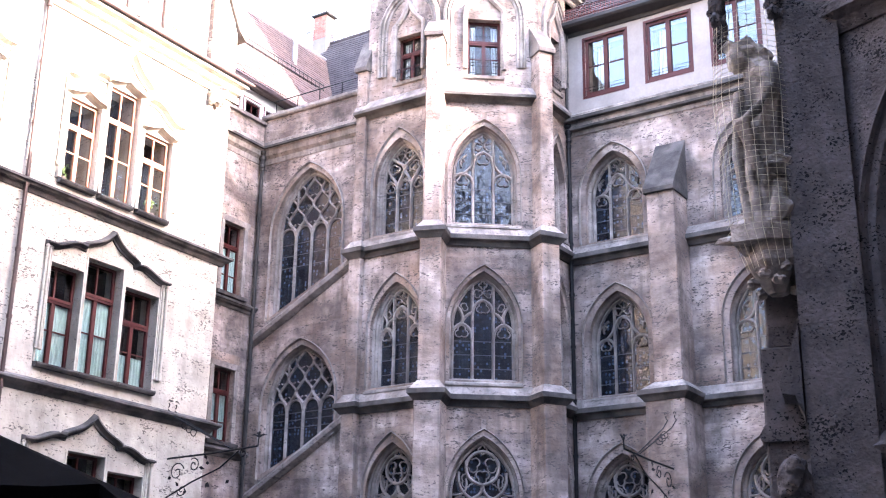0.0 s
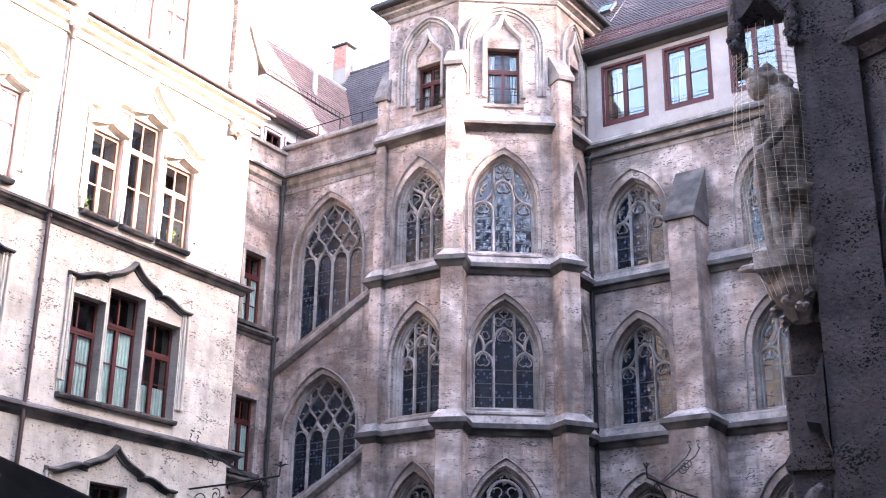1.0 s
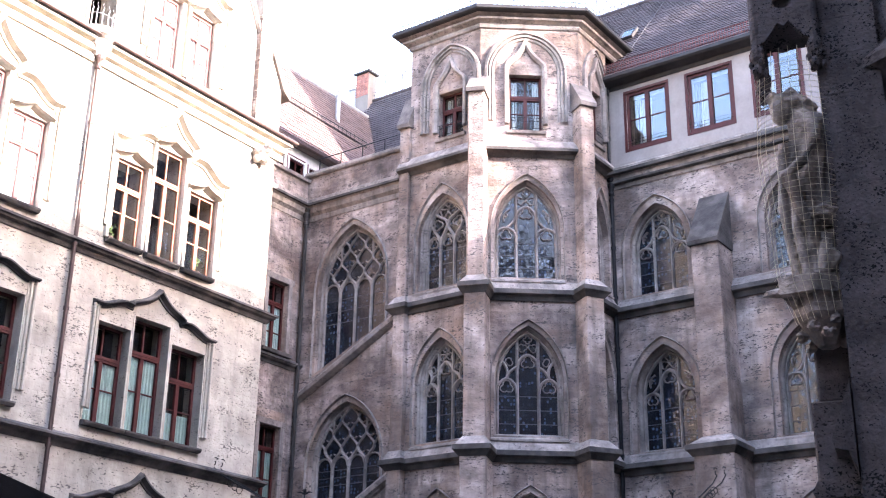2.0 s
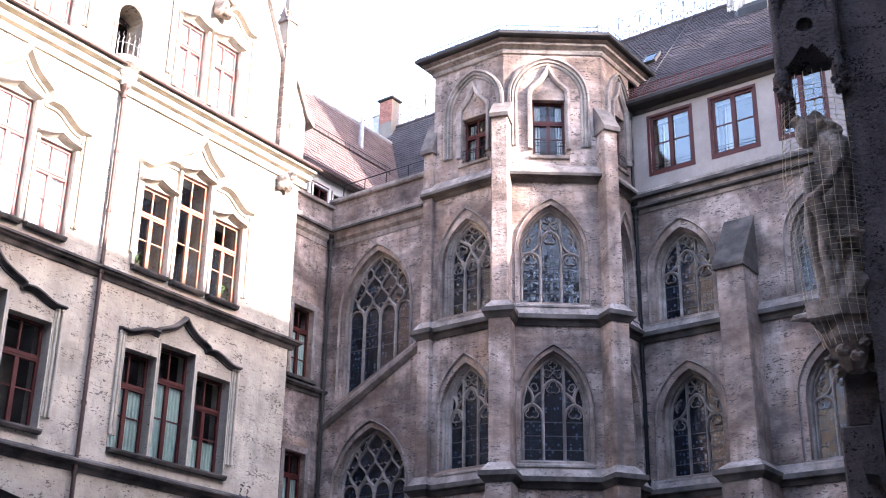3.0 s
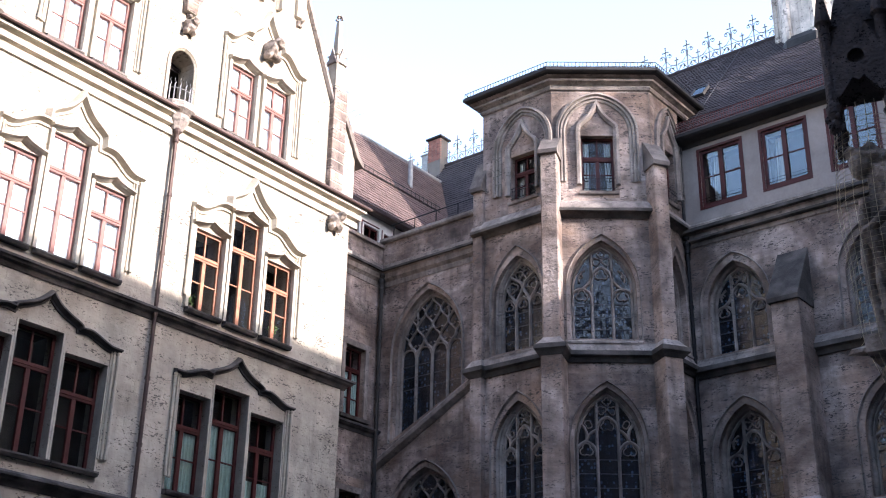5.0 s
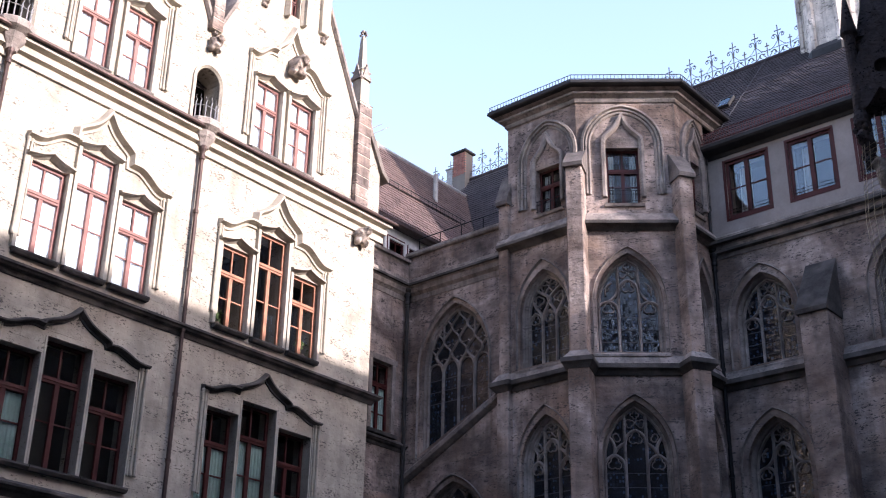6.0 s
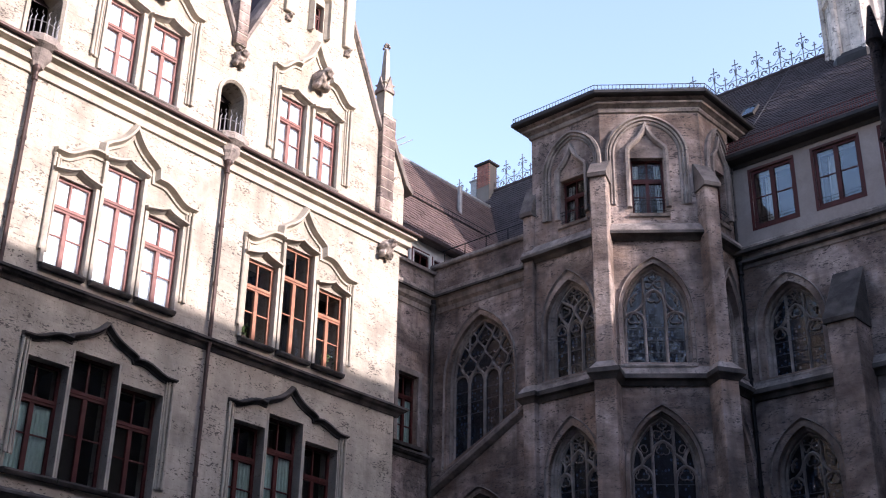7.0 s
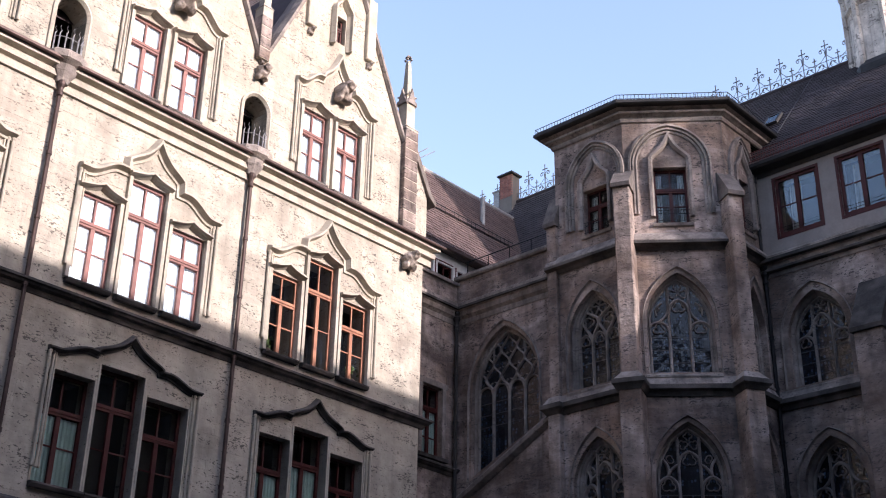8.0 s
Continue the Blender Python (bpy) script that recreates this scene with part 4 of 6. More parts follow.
buttress(F_COURT @ pose(3.28, 0, 0), 0.8, 0.95, 14.25, 1.7, "deep court wall buttress with a dark sloping cap", steps=(8.45,), foot=0.3, cap_mat=M_SOOT_SHADE)
buttress(F_COURT @ pose(7.5, 0, 0), 0.8, 0.95, 14.25, 1.7, "deep court wall buttress with a dark sloping cap", steps=(8.45,), foot=0.3, cap_mat=M_SOOT_SHADE)


# ---- attic windows of the bay ----
def attic_window(m, c, w, z0, z1, za, arch_w, label):
    root = thing("attic_window", m, label, "window", "attic windows", kind="structure")
    timber_light(root, c - w / 2, c + w / 2, z0, z1, 0.2, M_WOOD, 0.62, bars=(0.5,), glass=M_DGLASS)
    bm = bmesh.new()
    h = [(c - w / 2 - 0.08, z0 + 0.2), (c - w / 2 - 0.08, z1 + 0.12)] + ogee(c - w / 2 - 0.06, z1 + 0.3, c, z1 + 1.05, 8)
    h += [(2 * c - x, z) for x, z in h][::-1][1:]
    sweep(bm, h, [(-0.07, 0.02), (-0.07, -0.07), (-0.01, -0.14), (0.07, -0.13), (0.07, 0.02)])
    part("ogee_moulding", bm, M_TRIM, root)
    bm = bmesh.new()
    steps = [(0.12, -0.002), (0.12, -0.1), (0.05, -0.13), (0.02, -0.05), (-0.02, -0.1), (-0.06, -0.09), (-0.07, -0.02), (-0.12, -0.06), (-0.16, -0.04), (-0.17, -0.002)]
    loft(bm, [[(x, y, z) for x, z in arch(c, arch_w + k, z0 + 0.3, za - 1.25, za + k, 12)] for k, y in steps], False)
    part("blind_arch", bm, M_TRIM, root)
    bm = bmesh.new()
    slab(bm, [(0.25, z0 - 0.1), (-0.06, z0 - 0.1), (-0.1, z0 - 0.02), (0.25, z0 + 0.03)], c - w / 2 - 0.1, c + w / 2 + 0.1)
    part("window_sill", bm, M_TRIM, root)
    bm = bmesh.new()
    for i in range(9):
        x = c - w / 2 + 0.06 + (w - 0.12) * i / 8
        tube(bm, [(x, -0.04, z0 + 0.05), (x, -0.04, z0 + 0.42)], 0.007, 4)
    for z in (0.08, 0.3, 0.42):
        tube(bm, [(c - w / 2, -0.04, z0 + z), (c + w / 2, -0.04, z0 + z)], 0.009, 4)
    for i in range(4):
        x = c - w / 2 + w * (i + 0.5) / 4
        tube(bm, [(x + 0.06 * math.cos(a), -0.04, z0 + 0.36 + 0.05 * math.sin(a)) for a in (k * math.pi / 5 for k in range(11))], 0.006, 4)
    part("window_guard", bm, M_IRON, root, "black wrought-iron window guard")
    bm = bmesh.new()
    for s in (-1, 1):
        for k in range(6):
            x0, x1 = c + s * (w / 2 - 0.08 - 0.03 * k), c + s * (w / 2 - 0.11 - 0.03 * k)
            d = 0.03 * math.sin(k * 2.2)
            bm.faces.new([bm.verts.new(p) for p in ((x0, 0.36 + d, z0 + 0.05), (x1 + s * 0.06, 0.36 - d, z0 + 0.05), (x1, 0.36 - d, z1 - 0.1), (x0, 0.36 + d, z1 - 0.1))])
    part("curtain", bm, M_WHITE, root, "white drawn curtain")
    return root


attic_window(F_BAY, 5.81, 0.9, 18.2, 19.72, 21.22, 0.98, "red-brown attic window with an iron guard under an ogee and a blind arch")
attic_window(F_FRONT, 3.82, 0.98, 18.12, 20.0, 21.34, 1.12, "red-brown attic window with an iron guard under an ogee and a blind arch")
attic_window(F_FLANK, 0.95, 0.7, 18.15, 19.9, 21.3, 0.66, "red-brown attic window with an iron guard under an ogee and a blind arch")

# ---- eaves and flat roof of the bay ----
P0, PB = F_BAY @ Vector((4.28, 0, 0)), F_BAY @ Vector((4.28, 3.0, 0))
CHAIN = [(PB.x, PB.y), (P0.x, P0.y), (2.46, 32.45), (5.45, 32.45), (6.52, 33.8), (7.6, 35.16)]


def offset_chain(pts, d):
    """The chain moved outwards, to its right-hand side."""
    out = []
    V = [Vector(p) for p in pts]
    for i, p in enumerate(V):
        a = (V[i] - V[i - 1]).normalized() if i else (V[1] - V[0]).normalized()
        b = (V[i + 1] - V[i]).normalized() if i < len(V) - 1 else a
        t = (a + b).normalized()
        n = Vector((t.y, -t.x)) / max(0.3, t.dot(a))
        out.append((p.x + n.x * d, p.y + n.y * d))
    return out


def eave_band(b, prof):
    rings = [[(x, y, z) for x, y in offset_chain(CHAIN, d)] for d, z in prof]
    vs = [[b.verts.new(p) for p in r] for r in rings]
    for r, q in zip(vs, vs[1:]):
        for i in range(len(r) - 1):
            b.faces.new((r[i], r[i + 1], q[i + 1], q[i]))


bay = thing("bay_roof", Matrix.Identity(4), "flat dark metal roof of the canted bay with stone cornice and snow rail", "roof", kind="structure")
bm = bmesh.new()
eave_band(bm, [(0.0, 21.56), (0.05, 21.58), (0.08, 21.66), (0.06, 21.72), (0.14, 21.77), (0.22, 21.8), (0.24, 21.86), (0.14, 21.88), (0.14, 21.92), (0.32, 21.96), (-0.2, 21.98)])
part("cornice", bm, M_TRIM, bay, "weathered moulded stone cornice")
bm = bmesh.new()
eave_band(bm, [(0.1, 21.97), (0.42, 22.0), (0.47, 22.04), (0.47, 22.14), (0.42, 22.17), (-0.6, 22.34)])
part("gutter", bm, M_ZINC, bay)
bm = bmesh.new()
tops = offset_chain(CHAIN, -0.55)
back = [F_STAIR @ Vector((4.6, 6.0, 0)), F_COURT @ Vector((2.0, 4.0, 0))]
bm.faces.new([bm.verts.new(p) for p in [(x, y, 22.32) for x, y in tops[1:]] + [(back[1].x, back[1].y, 22.6), (back[0].x, back[0].y, 22.6)]])
part("roof_sheet", bm, M_ZINC, bay)
rail = offset_chain(CHAIN, 0.42)
bm = bmesh.new()
for (xa, ya), (xb, yb) in zip(rail[:4], rail[1:5]):
    n = max(2, int(math.hypot(xb - xa, yb - ya) / 0.11))
    for i in range(n + 1):
        x, y = xa + (xb - xa) * i / n, ya + (yb - ya) * i / n
        tube(bm, [(x, y, 22.15), (x, y, 22.33)], 0.008, 4)
    tube(bm, [(xa, ya, 22.33), (xb, yb, 22.33)], 0.014, 4)
    tube(bm, [(xa, ya, 22.19), (xb, yb, 22.19)], 0.01, 4)
part("snow_rail", bm, M_ZINC, bay, "low iron snow rail")
bm = bmesh.new()
box(bm, 4.3, 4.7, 0.36, 6.0, 17.5, 21.9)
o = part("return_wall", bm, M_TOWER, stair)

# ---- top storey of the court wall ----
for a, b in B_TOP:
    w = thing("top_window", F_COURT, "wide red-brown two-leaf window mirroring the sky", "window", "top storey windows", kind="structure")
    leaf_window(w, a, b, 18.08, 19.98, 0.04, M_WOOD)
    bm = bmesh.new()
    sweep(bm, rect(a - 0.03, b + 0.03, 18.05, 20.01), [(-0.05, 0.02), (-0.05, -0.03), (0.03, -0.03), (0.03, 0.02)], True)
    part("lining", bm, M_WOOD, w)
    bm = bmesh.new()
    for z in (18.24, 18.34):
        tube(bm, [(a, -0.03, z), (b, -0.03, z)], 0.008, 4)
    part("guard_bar", bm, M_IRON, w)
    bm = bmesh.new()
    xm = (a + b) / 2
    for k in range(8):
        x0, x1 = xm - 0.5 + 0.05 * k, xm - 0.45 + 0.05 * k
        d = 0.03 * math.sin(k * 2.0)
        bm.faces.new([bm.verts.new(p) for p in ((x0, 0.5 + d, 18.2), (x1, 0.5 - d, 18.2), (x1 + 0.05, 0.5 - d, 19.9), (x0 + 0.05, 0.5 + d, 19.9))])
    part("curtain", bm, M_WHITE, w, "white gathered curtain")
course("eaves_board", F_COURT, -0.4, 16.0, [(0.1, 20.2), (-0.05, 20.2), (-0.1, 20.3), (-0.42, 20.36), (-0.48, 20.42), (-0.48, 20.52), (-0.4, 20.54), (0.1, 20.6)], M_ZINC, "dark metal eaves gutter of the court wall")

# ---- roofs ----
PITCH = math.atan2(5.6, 4.75)


def tile_field(root, m, x0, x1, rows, pitch_rise, w, h, material, count, name="roof_tile", skip=None, near=(0, 0)):
    """Overlapping tiles on a slope: m's x runs along the eave, y up the slope, z off it. The nearest are parts, the rest one mesh."""
    verts, faces, singles = [], [], []
    rnd = random.Random(4)
    for r in range(rows):
        off = w / 2 if r % 2 else 0.0
        n = int((x1 - x0) / w)
        for i in range(n):
            x = x0 + off + i * w
            if skip and skip(x, r * h):
                continue
            t = 0.03 + rnd.uniform(-0.006, 0.012)
            if near[0] <= x < near[1] and len(singles) < count and near[2] <= r < near[3]:
                singles.append((x, r * h, t))
                continue
            k = len(verts)
            g = 0.006
            verts += [(x + g, r * h, t), (x + w - g, r * h, t + rnd.uniform(-0.004, 0.004)), (x + w - g, r * h + h * 1.3, 0.004), (x + g, r * h + h * 1.3, 0.004), (x + g, r * h, t - 0.024), (x + w - g, r * h, t - 0.024)]
            faces += [(k, k + 1, k + 2, k + 3), (k + 4, k + 5, k + 1, k)]
    me = bpy.data.meshes.new("roof_tiles")
    me.from_pydata(verts, [], faces)
    me.materials.append(material)
    o = new("roof_tiles", me)
    o.parent, o.matrix_local = root, m
    tagged(o, kind="stuff")
    if singles:
        bm = bmesh.new()
        loft(bm, [[(0.006, 0, 0.006), (w - 0.006, 0, 0.006), (w - 0.006, h * 1.3, -0.02), (0.006, h * 1.3, -0.02)], [(0.006, 0, 0.03), (w - 0.006, 0, 0.03), (w - 0.006, h * 1.3, 0.004), (0.006, h * 1.3, 0.004)]], True, True)
        tile = part(name, bm, material, root)
        for j, (x, y, t) in enumerate(singles):
            q = tile if j == 0 else new(name, tile.data)
            q.parent, q.matrix_local = root, m @ Matrix.Translation((x, y, t - 0.03))


main_roof = thing("roof_north", F_COURT, "steep dark brown plain-tile roof over court wall and bay", "roof", kind="structure")
bm = bmesh.new()
for a, b, d, z, ry, rz in ((-5.0, 16.0, -0.3, 20.5, 4.4, 26.05), (-22.0, -5.0, 0.4, 18.12, 5.25, 26.3)):
    loft(bm, [[(a, d, z), (a, ry, rz), (a, 10.2, 20.4)], [(b, d, z), (b, ry, rz), (b, 10.2, 20.4)]], False)
part("roof_boarding", bm, M_TILE_D, main_roof)
L_SL = math.hypot(5.6, 4.75)
tile_field(main_roof, Matrix.Translation((0, -0.35, 20.45)) @ Matrix.Rotation(PITCH, 4, 'X'), -5.0, 11.0, int(L_SL / 0.17), 0, 0.19, 0.17, M_TILE_D, 300, near=(-0.5, 4.0, 20, 45))
tile_field(main_roof, Matrix.Translation((0, 0.38, 18.15)) @ Matrix.Rotation(math.atan2(8.18, 4.85), 4, 'X'), -18.5, -5.0, int(9.45 / 0.17), 0, 0.19, 0.17, M_TILE_D, 0, near=(0, 0, 0, 0), skip=None)
bm = bmesh.new()
tube(bm, [(-5, 4.4, 26.08), (16, 4.4, 26.08)], 0.09, 8)
tube(bm, [(-22, 5.25, 26.33), (-5, 5.25, 26.33)], 0.09, 8)
part("ridge_tile", bm, M_TILE_D, main_roof)
# snow guard above the court gutter
bm = bmesh.new()
for i in range(140):
    x = -0.9 + i * 0.085
    tube(bm, [(x, -0.3, 20.55), (x, -0.34, 21.0)], 0.01, 4)
for z in (20.7, 20.85, 21.0):
    tube(bm, [(-0.95, -0.32, z), (11.0, -0.32, z)], 0.014, 4)
o = part("snow_guard", bm, M_REDRAIL, None)
o.matrix_world = F_COURT
tagged(o, "red-oxide snow guard along the roof edge", "snow guard")
# roof light
sl = thing("roof_window", F_COURT @ Matrix.Translation((-0.15, 2.05, 23.4)) @ Matrix.Rotation(PITCH, 4, 'X'), "small grey metal roof light set in the tiles", "window")
bm = bmesh.new()
for a in ((-0.27, -0.2, -0.38, 0.38), (0.2, 0.27, -0.38, 0.38), (-0.2, 0.2, -0.38, -0.31), (-0.2, 0.2, 0.31, 0.38)):
    box(bm, a[0], a[1], a[2], a[3], -0.02, 0.08)
part("frame", bm, M_ZINC, sl)
bm = bmesh.new()
box(bm, -0.2, 0.2, -0.31, 0.31, 0.03, 0.05)
part("backing", bm, M_ZINC, sl)
bm = bmesh.new()
box(bm, -0.2, 0.2, -0.31, 0.31, 0.06, 0.066)
part("pane", bm, M_DGLASS, sl)
# lightning conductor
bm = bmesh.new()
tube(bm, [(0.35, -0.1, 20.8), (0.45, 4.35, 26.1)], 0.012, 4)
o = part("lightning_conductor", bm, M_LEAD, None)
o.matrix_world = F_COURT
tagged(o, "thin grey conductor wire down the tiled roof", "wire")

# ridge cresting: crosses with scrolls, one thing to a bay
def crest_piece():
    root = thing("ridge_crest", F_COURT, "grey wrought-iron ridge cresting with cross and scrolls", "cresting", "ridge cresting")
    b = bmesh.new()
    tube(b, [(0, 0, 0), (0, 0, 1.22)], 0.019, 5)
    tube(b, [(-0.11, 0, 1.02), (0.11, 0, 1.02)], 0.019, 5)
    for p in ((-0.11, 1.02), (0.11, 1.02), (0, 1.22)):
        blob(b, (p[0], 0, p[1]), (0.03, 0.03, 0.03), 0, 0, 1)
    part("cross", b, M_CREST_D, root)
    b = bmesh.new()
    tube(b, [(0.43, 0, 0), (0.43, 0, 0.66)], 0.02, 5)
    tube(b, [(0.35, 0, 0.54), (0.51, 0, 0.54)], 0.02, 5)
    part("small_cross", b, M_CREST_D, root)
    for s in (-1, 1):
        b = bmesh.new()
        sp = [(s * (0.16 - 0.12 * (1 - q / 15) * math.cos(0.55 * q)), 0, 0.8 + 0.12 * (1 - q / 15) * math.sin(0.55 * q)) for q in range(14)]
        tube(b, [(0, 0, 0.5), (s * 0.03, 0, 0.68)] + sp, 0.015, 4)
        tube(b, [(s * 0.02, 0, 0.62), (s * 0.18, 0, 0.42), (s * 0.41, 0, 0.3)], 0.012, 4)
        part("scroll", b, M_CREST_D, root)
        b = bmesh.new()
        tube(b, [(s * 0.02, 0, 0.08), (s * 0.2, 0, 0.3), (s * 0.4, 0, 0.06)], 0.016, 4)
        tube(b, [(s * (0.2 + 0.09 * math.cos(a)), 0, 0.2 + 0.09 * math.sin(a)) for a in (k * 0.6 for k in range(9))], 0.016, 4)
        part("loop", b, M_CREST_D, root)
        for q, zq in ((0.14, 0.2), (0.3, 0.25), (0.17, 0.86)):
            b = bmesh.new()
            blob(b, (s * q, 0, zq), (0.038, 0.015, 0.034), 1, 0.4, 1)
            part("iron_leaf", b, M_CREST_D, root)
    b = bmesh.new()
    tube(b, [(-0.43, 0, 0.04), (0.43, 0, 0.04)], 0.012, 4)
    tube(b, [(-0.43, 0, 0.36), (0.43, 0, 0.36)], 0.012, 4)
    part("rail", b, M_CREST_D, root)
    return root


crest = crest_piece()
crest.matrix_world = F_COURT @ pose(-17.4, 5.25, 26.37)
for i in range(1, 23):
    copy_thing(crest, F_COURT @ (pose(-17.4 + 0.875 * i, 5.25, 26.37) if i < 14 else pose(-17.4 + 0.875 * i, 4.4, 26.12)))

# stone turret on the ridge
tur = thing("ridge_turret", F_COURT @ pose(3.1, 4.4, 0), "sunlit white limestone turret shaft standing on the ridge", "turret")
bm = bmesh.new()
# shaft carried up out of view so that it shades the link roof too
lathe(bm, [(1.15, 24.6), (1.15, 27.4), (1.25, 27.5), (1.25, 27.65), (1.15, 27.8), (1.15, 34.5), (1.35, 34.7), (1.35, 35.0), (0.2, 39.0)], n=8, turn=0.39)
part("shaft", bm, M_TURRET, tur)
for k in range(8):
    bm = bmesh.new()
    a = k * math.pi / 4 + 0.39
    x, y = 1.17 * math.cos(a), 1.17 * math.sin(a)
    lathe(bm, [(0.12, 25.0), (0.12, 28.2), (0.17, 28.3), (0.15, 28.5), (0.02, 29.3)], (x, y, 0), 6)
    part("angle_shaft", bm, M_TURRET, tur)
bm = bmesh.new()
lathe(bm, [(1.34, 23.6), (1.34, 24.9), (1.22, 25.12), (1.16, 25.15)], n=8, turn=0.39)
part("lead_apron", bm, M_ZINC, tur, "grey lead apron")

# aerial beside the facade's corner
ae = thing("aerial", F_HALL, "thin grey aerial with two rods behind the gable corner", "aerial")
bm = bmesh.new()
tube(bm, [(1.22, 1.5, 18.8), (1.22, 1.5, 21.3)], 0.02, 5)
part("mast", bm, M_CREST, ae)
for z0, z1, xe in ((21.15, 21.85, 2.0), (21.36, 21.83, 1.68)):
    bm = bmesh.new()
    tube(bm, [(1.12, 1.5, z0), (xe, 1.5, z1)], 0.014, 4)
    part("rod", bm, M_CREST, ae)

# terracotta roof over the link
red = thing("roof_link", F_LINK, "terracotta tile roof, half in sun, with a ladder-like snow rail", "roof", kind="structure")
RP = math.atan2(25.15 - 19.72, 3.42)
bm = bmesh.new()
loft(bm, [[(-1.5, 0.68, 19.72), (-1.5, 4.1, 25.13), (-1.5, 7.6, 19.7)], [(14, 0.68, 19.72), (14, 4.1, 25.13), (14, 7.6, 19.7)]], False)
part("roof_boarding", bm, M_TILE_R, red)
tile_field(red, Matrix.Translation((0, 0.68, 19.76)) @ Matrix.Rotation(RP, 4, 'X'), 0.5, 13.5, int(math.hypot(5.4, 3.42) / 0.2), 0, 0.2, 0.2, M_TILE_R, 300, near=(2.8, 8.0, 2, 14))
bm = bmesh.new()
tube(bm, [(-1.5, 4.1, 25.16), (14, 4.1, 25.16)], 0.08, 8)
part("ridge_tile", bm, M_CREST, red, "pale grey metal ridge capping")
bm = bmesh.new()
for z, y in ((22.35, 2.25), (22.55, 2.25)):
    tube(bm, [(0.5, y, z), (10, y, z)], 0.018, 5)
for i in range(40):
    tube(bm, [(0.6 + i * 0.24, 2.25, 22.2), (0.6 + i * 0.24, 2.25, 22.6)], 0.01, 4)
part("snow_rail", bm, M_IRON, red, "black iron snow rail")
bm = bmesh.new()
for i in range(60):
    tube(bm, [(1.0 + i * 0.13, 0.78, 19.9), (1.0 + i * 0.13, 0.74, 20.1)], 0.009, 4)
tube(bm, [(0.9, 0.74, 20.1), (9.0, 0.74, 20.1)], 0.014, 4)
part("eaves_guard", bm, M_COPPER, red)
bm = bmesh.new()
slab(bm, [(0.75, 19.62), (0.5, 19.62), (0.44, 19.68), (0.44, 19.78), (0.5, 19.8), (0.75, 19.82)], -1.5, 12)
part("gutter", bm, M_COPPER, red, "copper-coloured eaves gutter")
bm = bmesh.new()
tube(bm, [(8.9, 2.85, 23.1), (8.9, 2.85, 24.3)], 0.1, 8)
part("vent_pipe", bm, M_CREST, red, "grey vent pipe")
up = thing("wall_upper_link", F_LINK, "white upper wall with small dark windows under the terracotta eaves", "wall", kind="structure")
bm = bmesh.new()
holed(bm, [(-1.5, 17.5), (8.0, 17.5), (8.0, 19.66), (-1.5, 19.66)], [rect(2.2 + 1.0 * i, 2.95 + 1.0 * i, 18.3, 19.25) for i in range(4)], 0.8, 1.0)
part("wall", bm, M_WHITE, up)
for i in range(4):
    w = thing("small_window", F_LINK, "small dark window under the eaves", "window", "eaves windows", kind="structure")
    timber_light(w, 2.2 + i, 2.95 + i, 18.3, 19.25, 0.86, M_WOOD, 0.5, bars=())
bm = bmesh.new()
for i in range(6):
    tube(bm, [(-0.5 + i * 1.0, 0.25, 18.2), (-0.5 + i * 1.0, 0.25, 18.95)], 0.02, 5)
tube(bm, [(-0.6, 0.25, 18.95), (4.35, 0.25, 18.95)], 0.022, 5)
o = part("parapet_rail", bm, M_REDRAIL, None)
o.matrix_world = F_LINK
tagged(o, "thin red-oxide handrail behind the parapet", "handrail")
bm = bmesh.new()
for i in range(5):
    tube(bm, [(0.2 + i * 0.9, 0.35, 18.4), (0.2 + i * 0.9, 0.35, 19.1)], 0.018, 5)
tube(bm, [(0.1, 0.35, 19.1), (3.9, 0.35, 19.1)], 0.02, 5)
o = part("parapet_rail", bm, M_IRON, None)
o.matrix_world = F_STAIR
tagged(o, "thin black handrail behind the stair parapet", "handrail")

# chimney
ch = thing("chimney", F_STAIR @ pose(-4.75, 8.54, 26.5) @ Matrix.Scale(0.7, 4), "red brick chimney with a grey cap by the ridge", "chimney")
bm = bmesh.new()
box(bm, -0.47, 0.47, -0.37, 0.37, -4.0, 1.55)
part("core", bm, M_RENDER, ch, "grey rendered core")
bm = bmesh.new()
box(bm, -0.14, 0.14, -0.06, 0.06, -0.036, 0.036)
brick = part("brick", bm, M_BRICK, ch)
first = True
for r in range(18):
    for side in range(2):
        for i in range(3):
            x = -0.31 + 0.31 * i + (0.03 if r % 2 else -0.03)
            b = brick if first else new("brick", brick.data)
            first = False
            b.parent = ch
            b.matrix_local = pose(x, -0.325, 0.05 + r * 0.085) if side == 0 else pose(-0.425, x * 0.75, 0.05 + r * 0.085, 0, 0, 90)
bm = bmesh.new()
loft(bm, [[(-x, -y, z), (x, -y, z), (x, y, z), (-x, y, z)] for x, y, z in ((0.52, 0.42, 1.5), (0.6, 0.5, 1.56), (0.6, 0.5, 1.66), (0.15, 0.1, 1.95))], True, True)
part("cap", bm, M_ZINC, ch, "grey weathered cap")
bm = bmesh.new()
box(bm, -0.95, -0.5, -0.4, 0.3, -0.6, 0.62)
slab(bm, [(-0.46, 0.62), (0.36, 0.62), (0.36, 0.74), (-0.46, 0.7)], -1.03, -0.48)
part("dormer_curb", bm, M_CREST, ch, "pale grey metal curb")

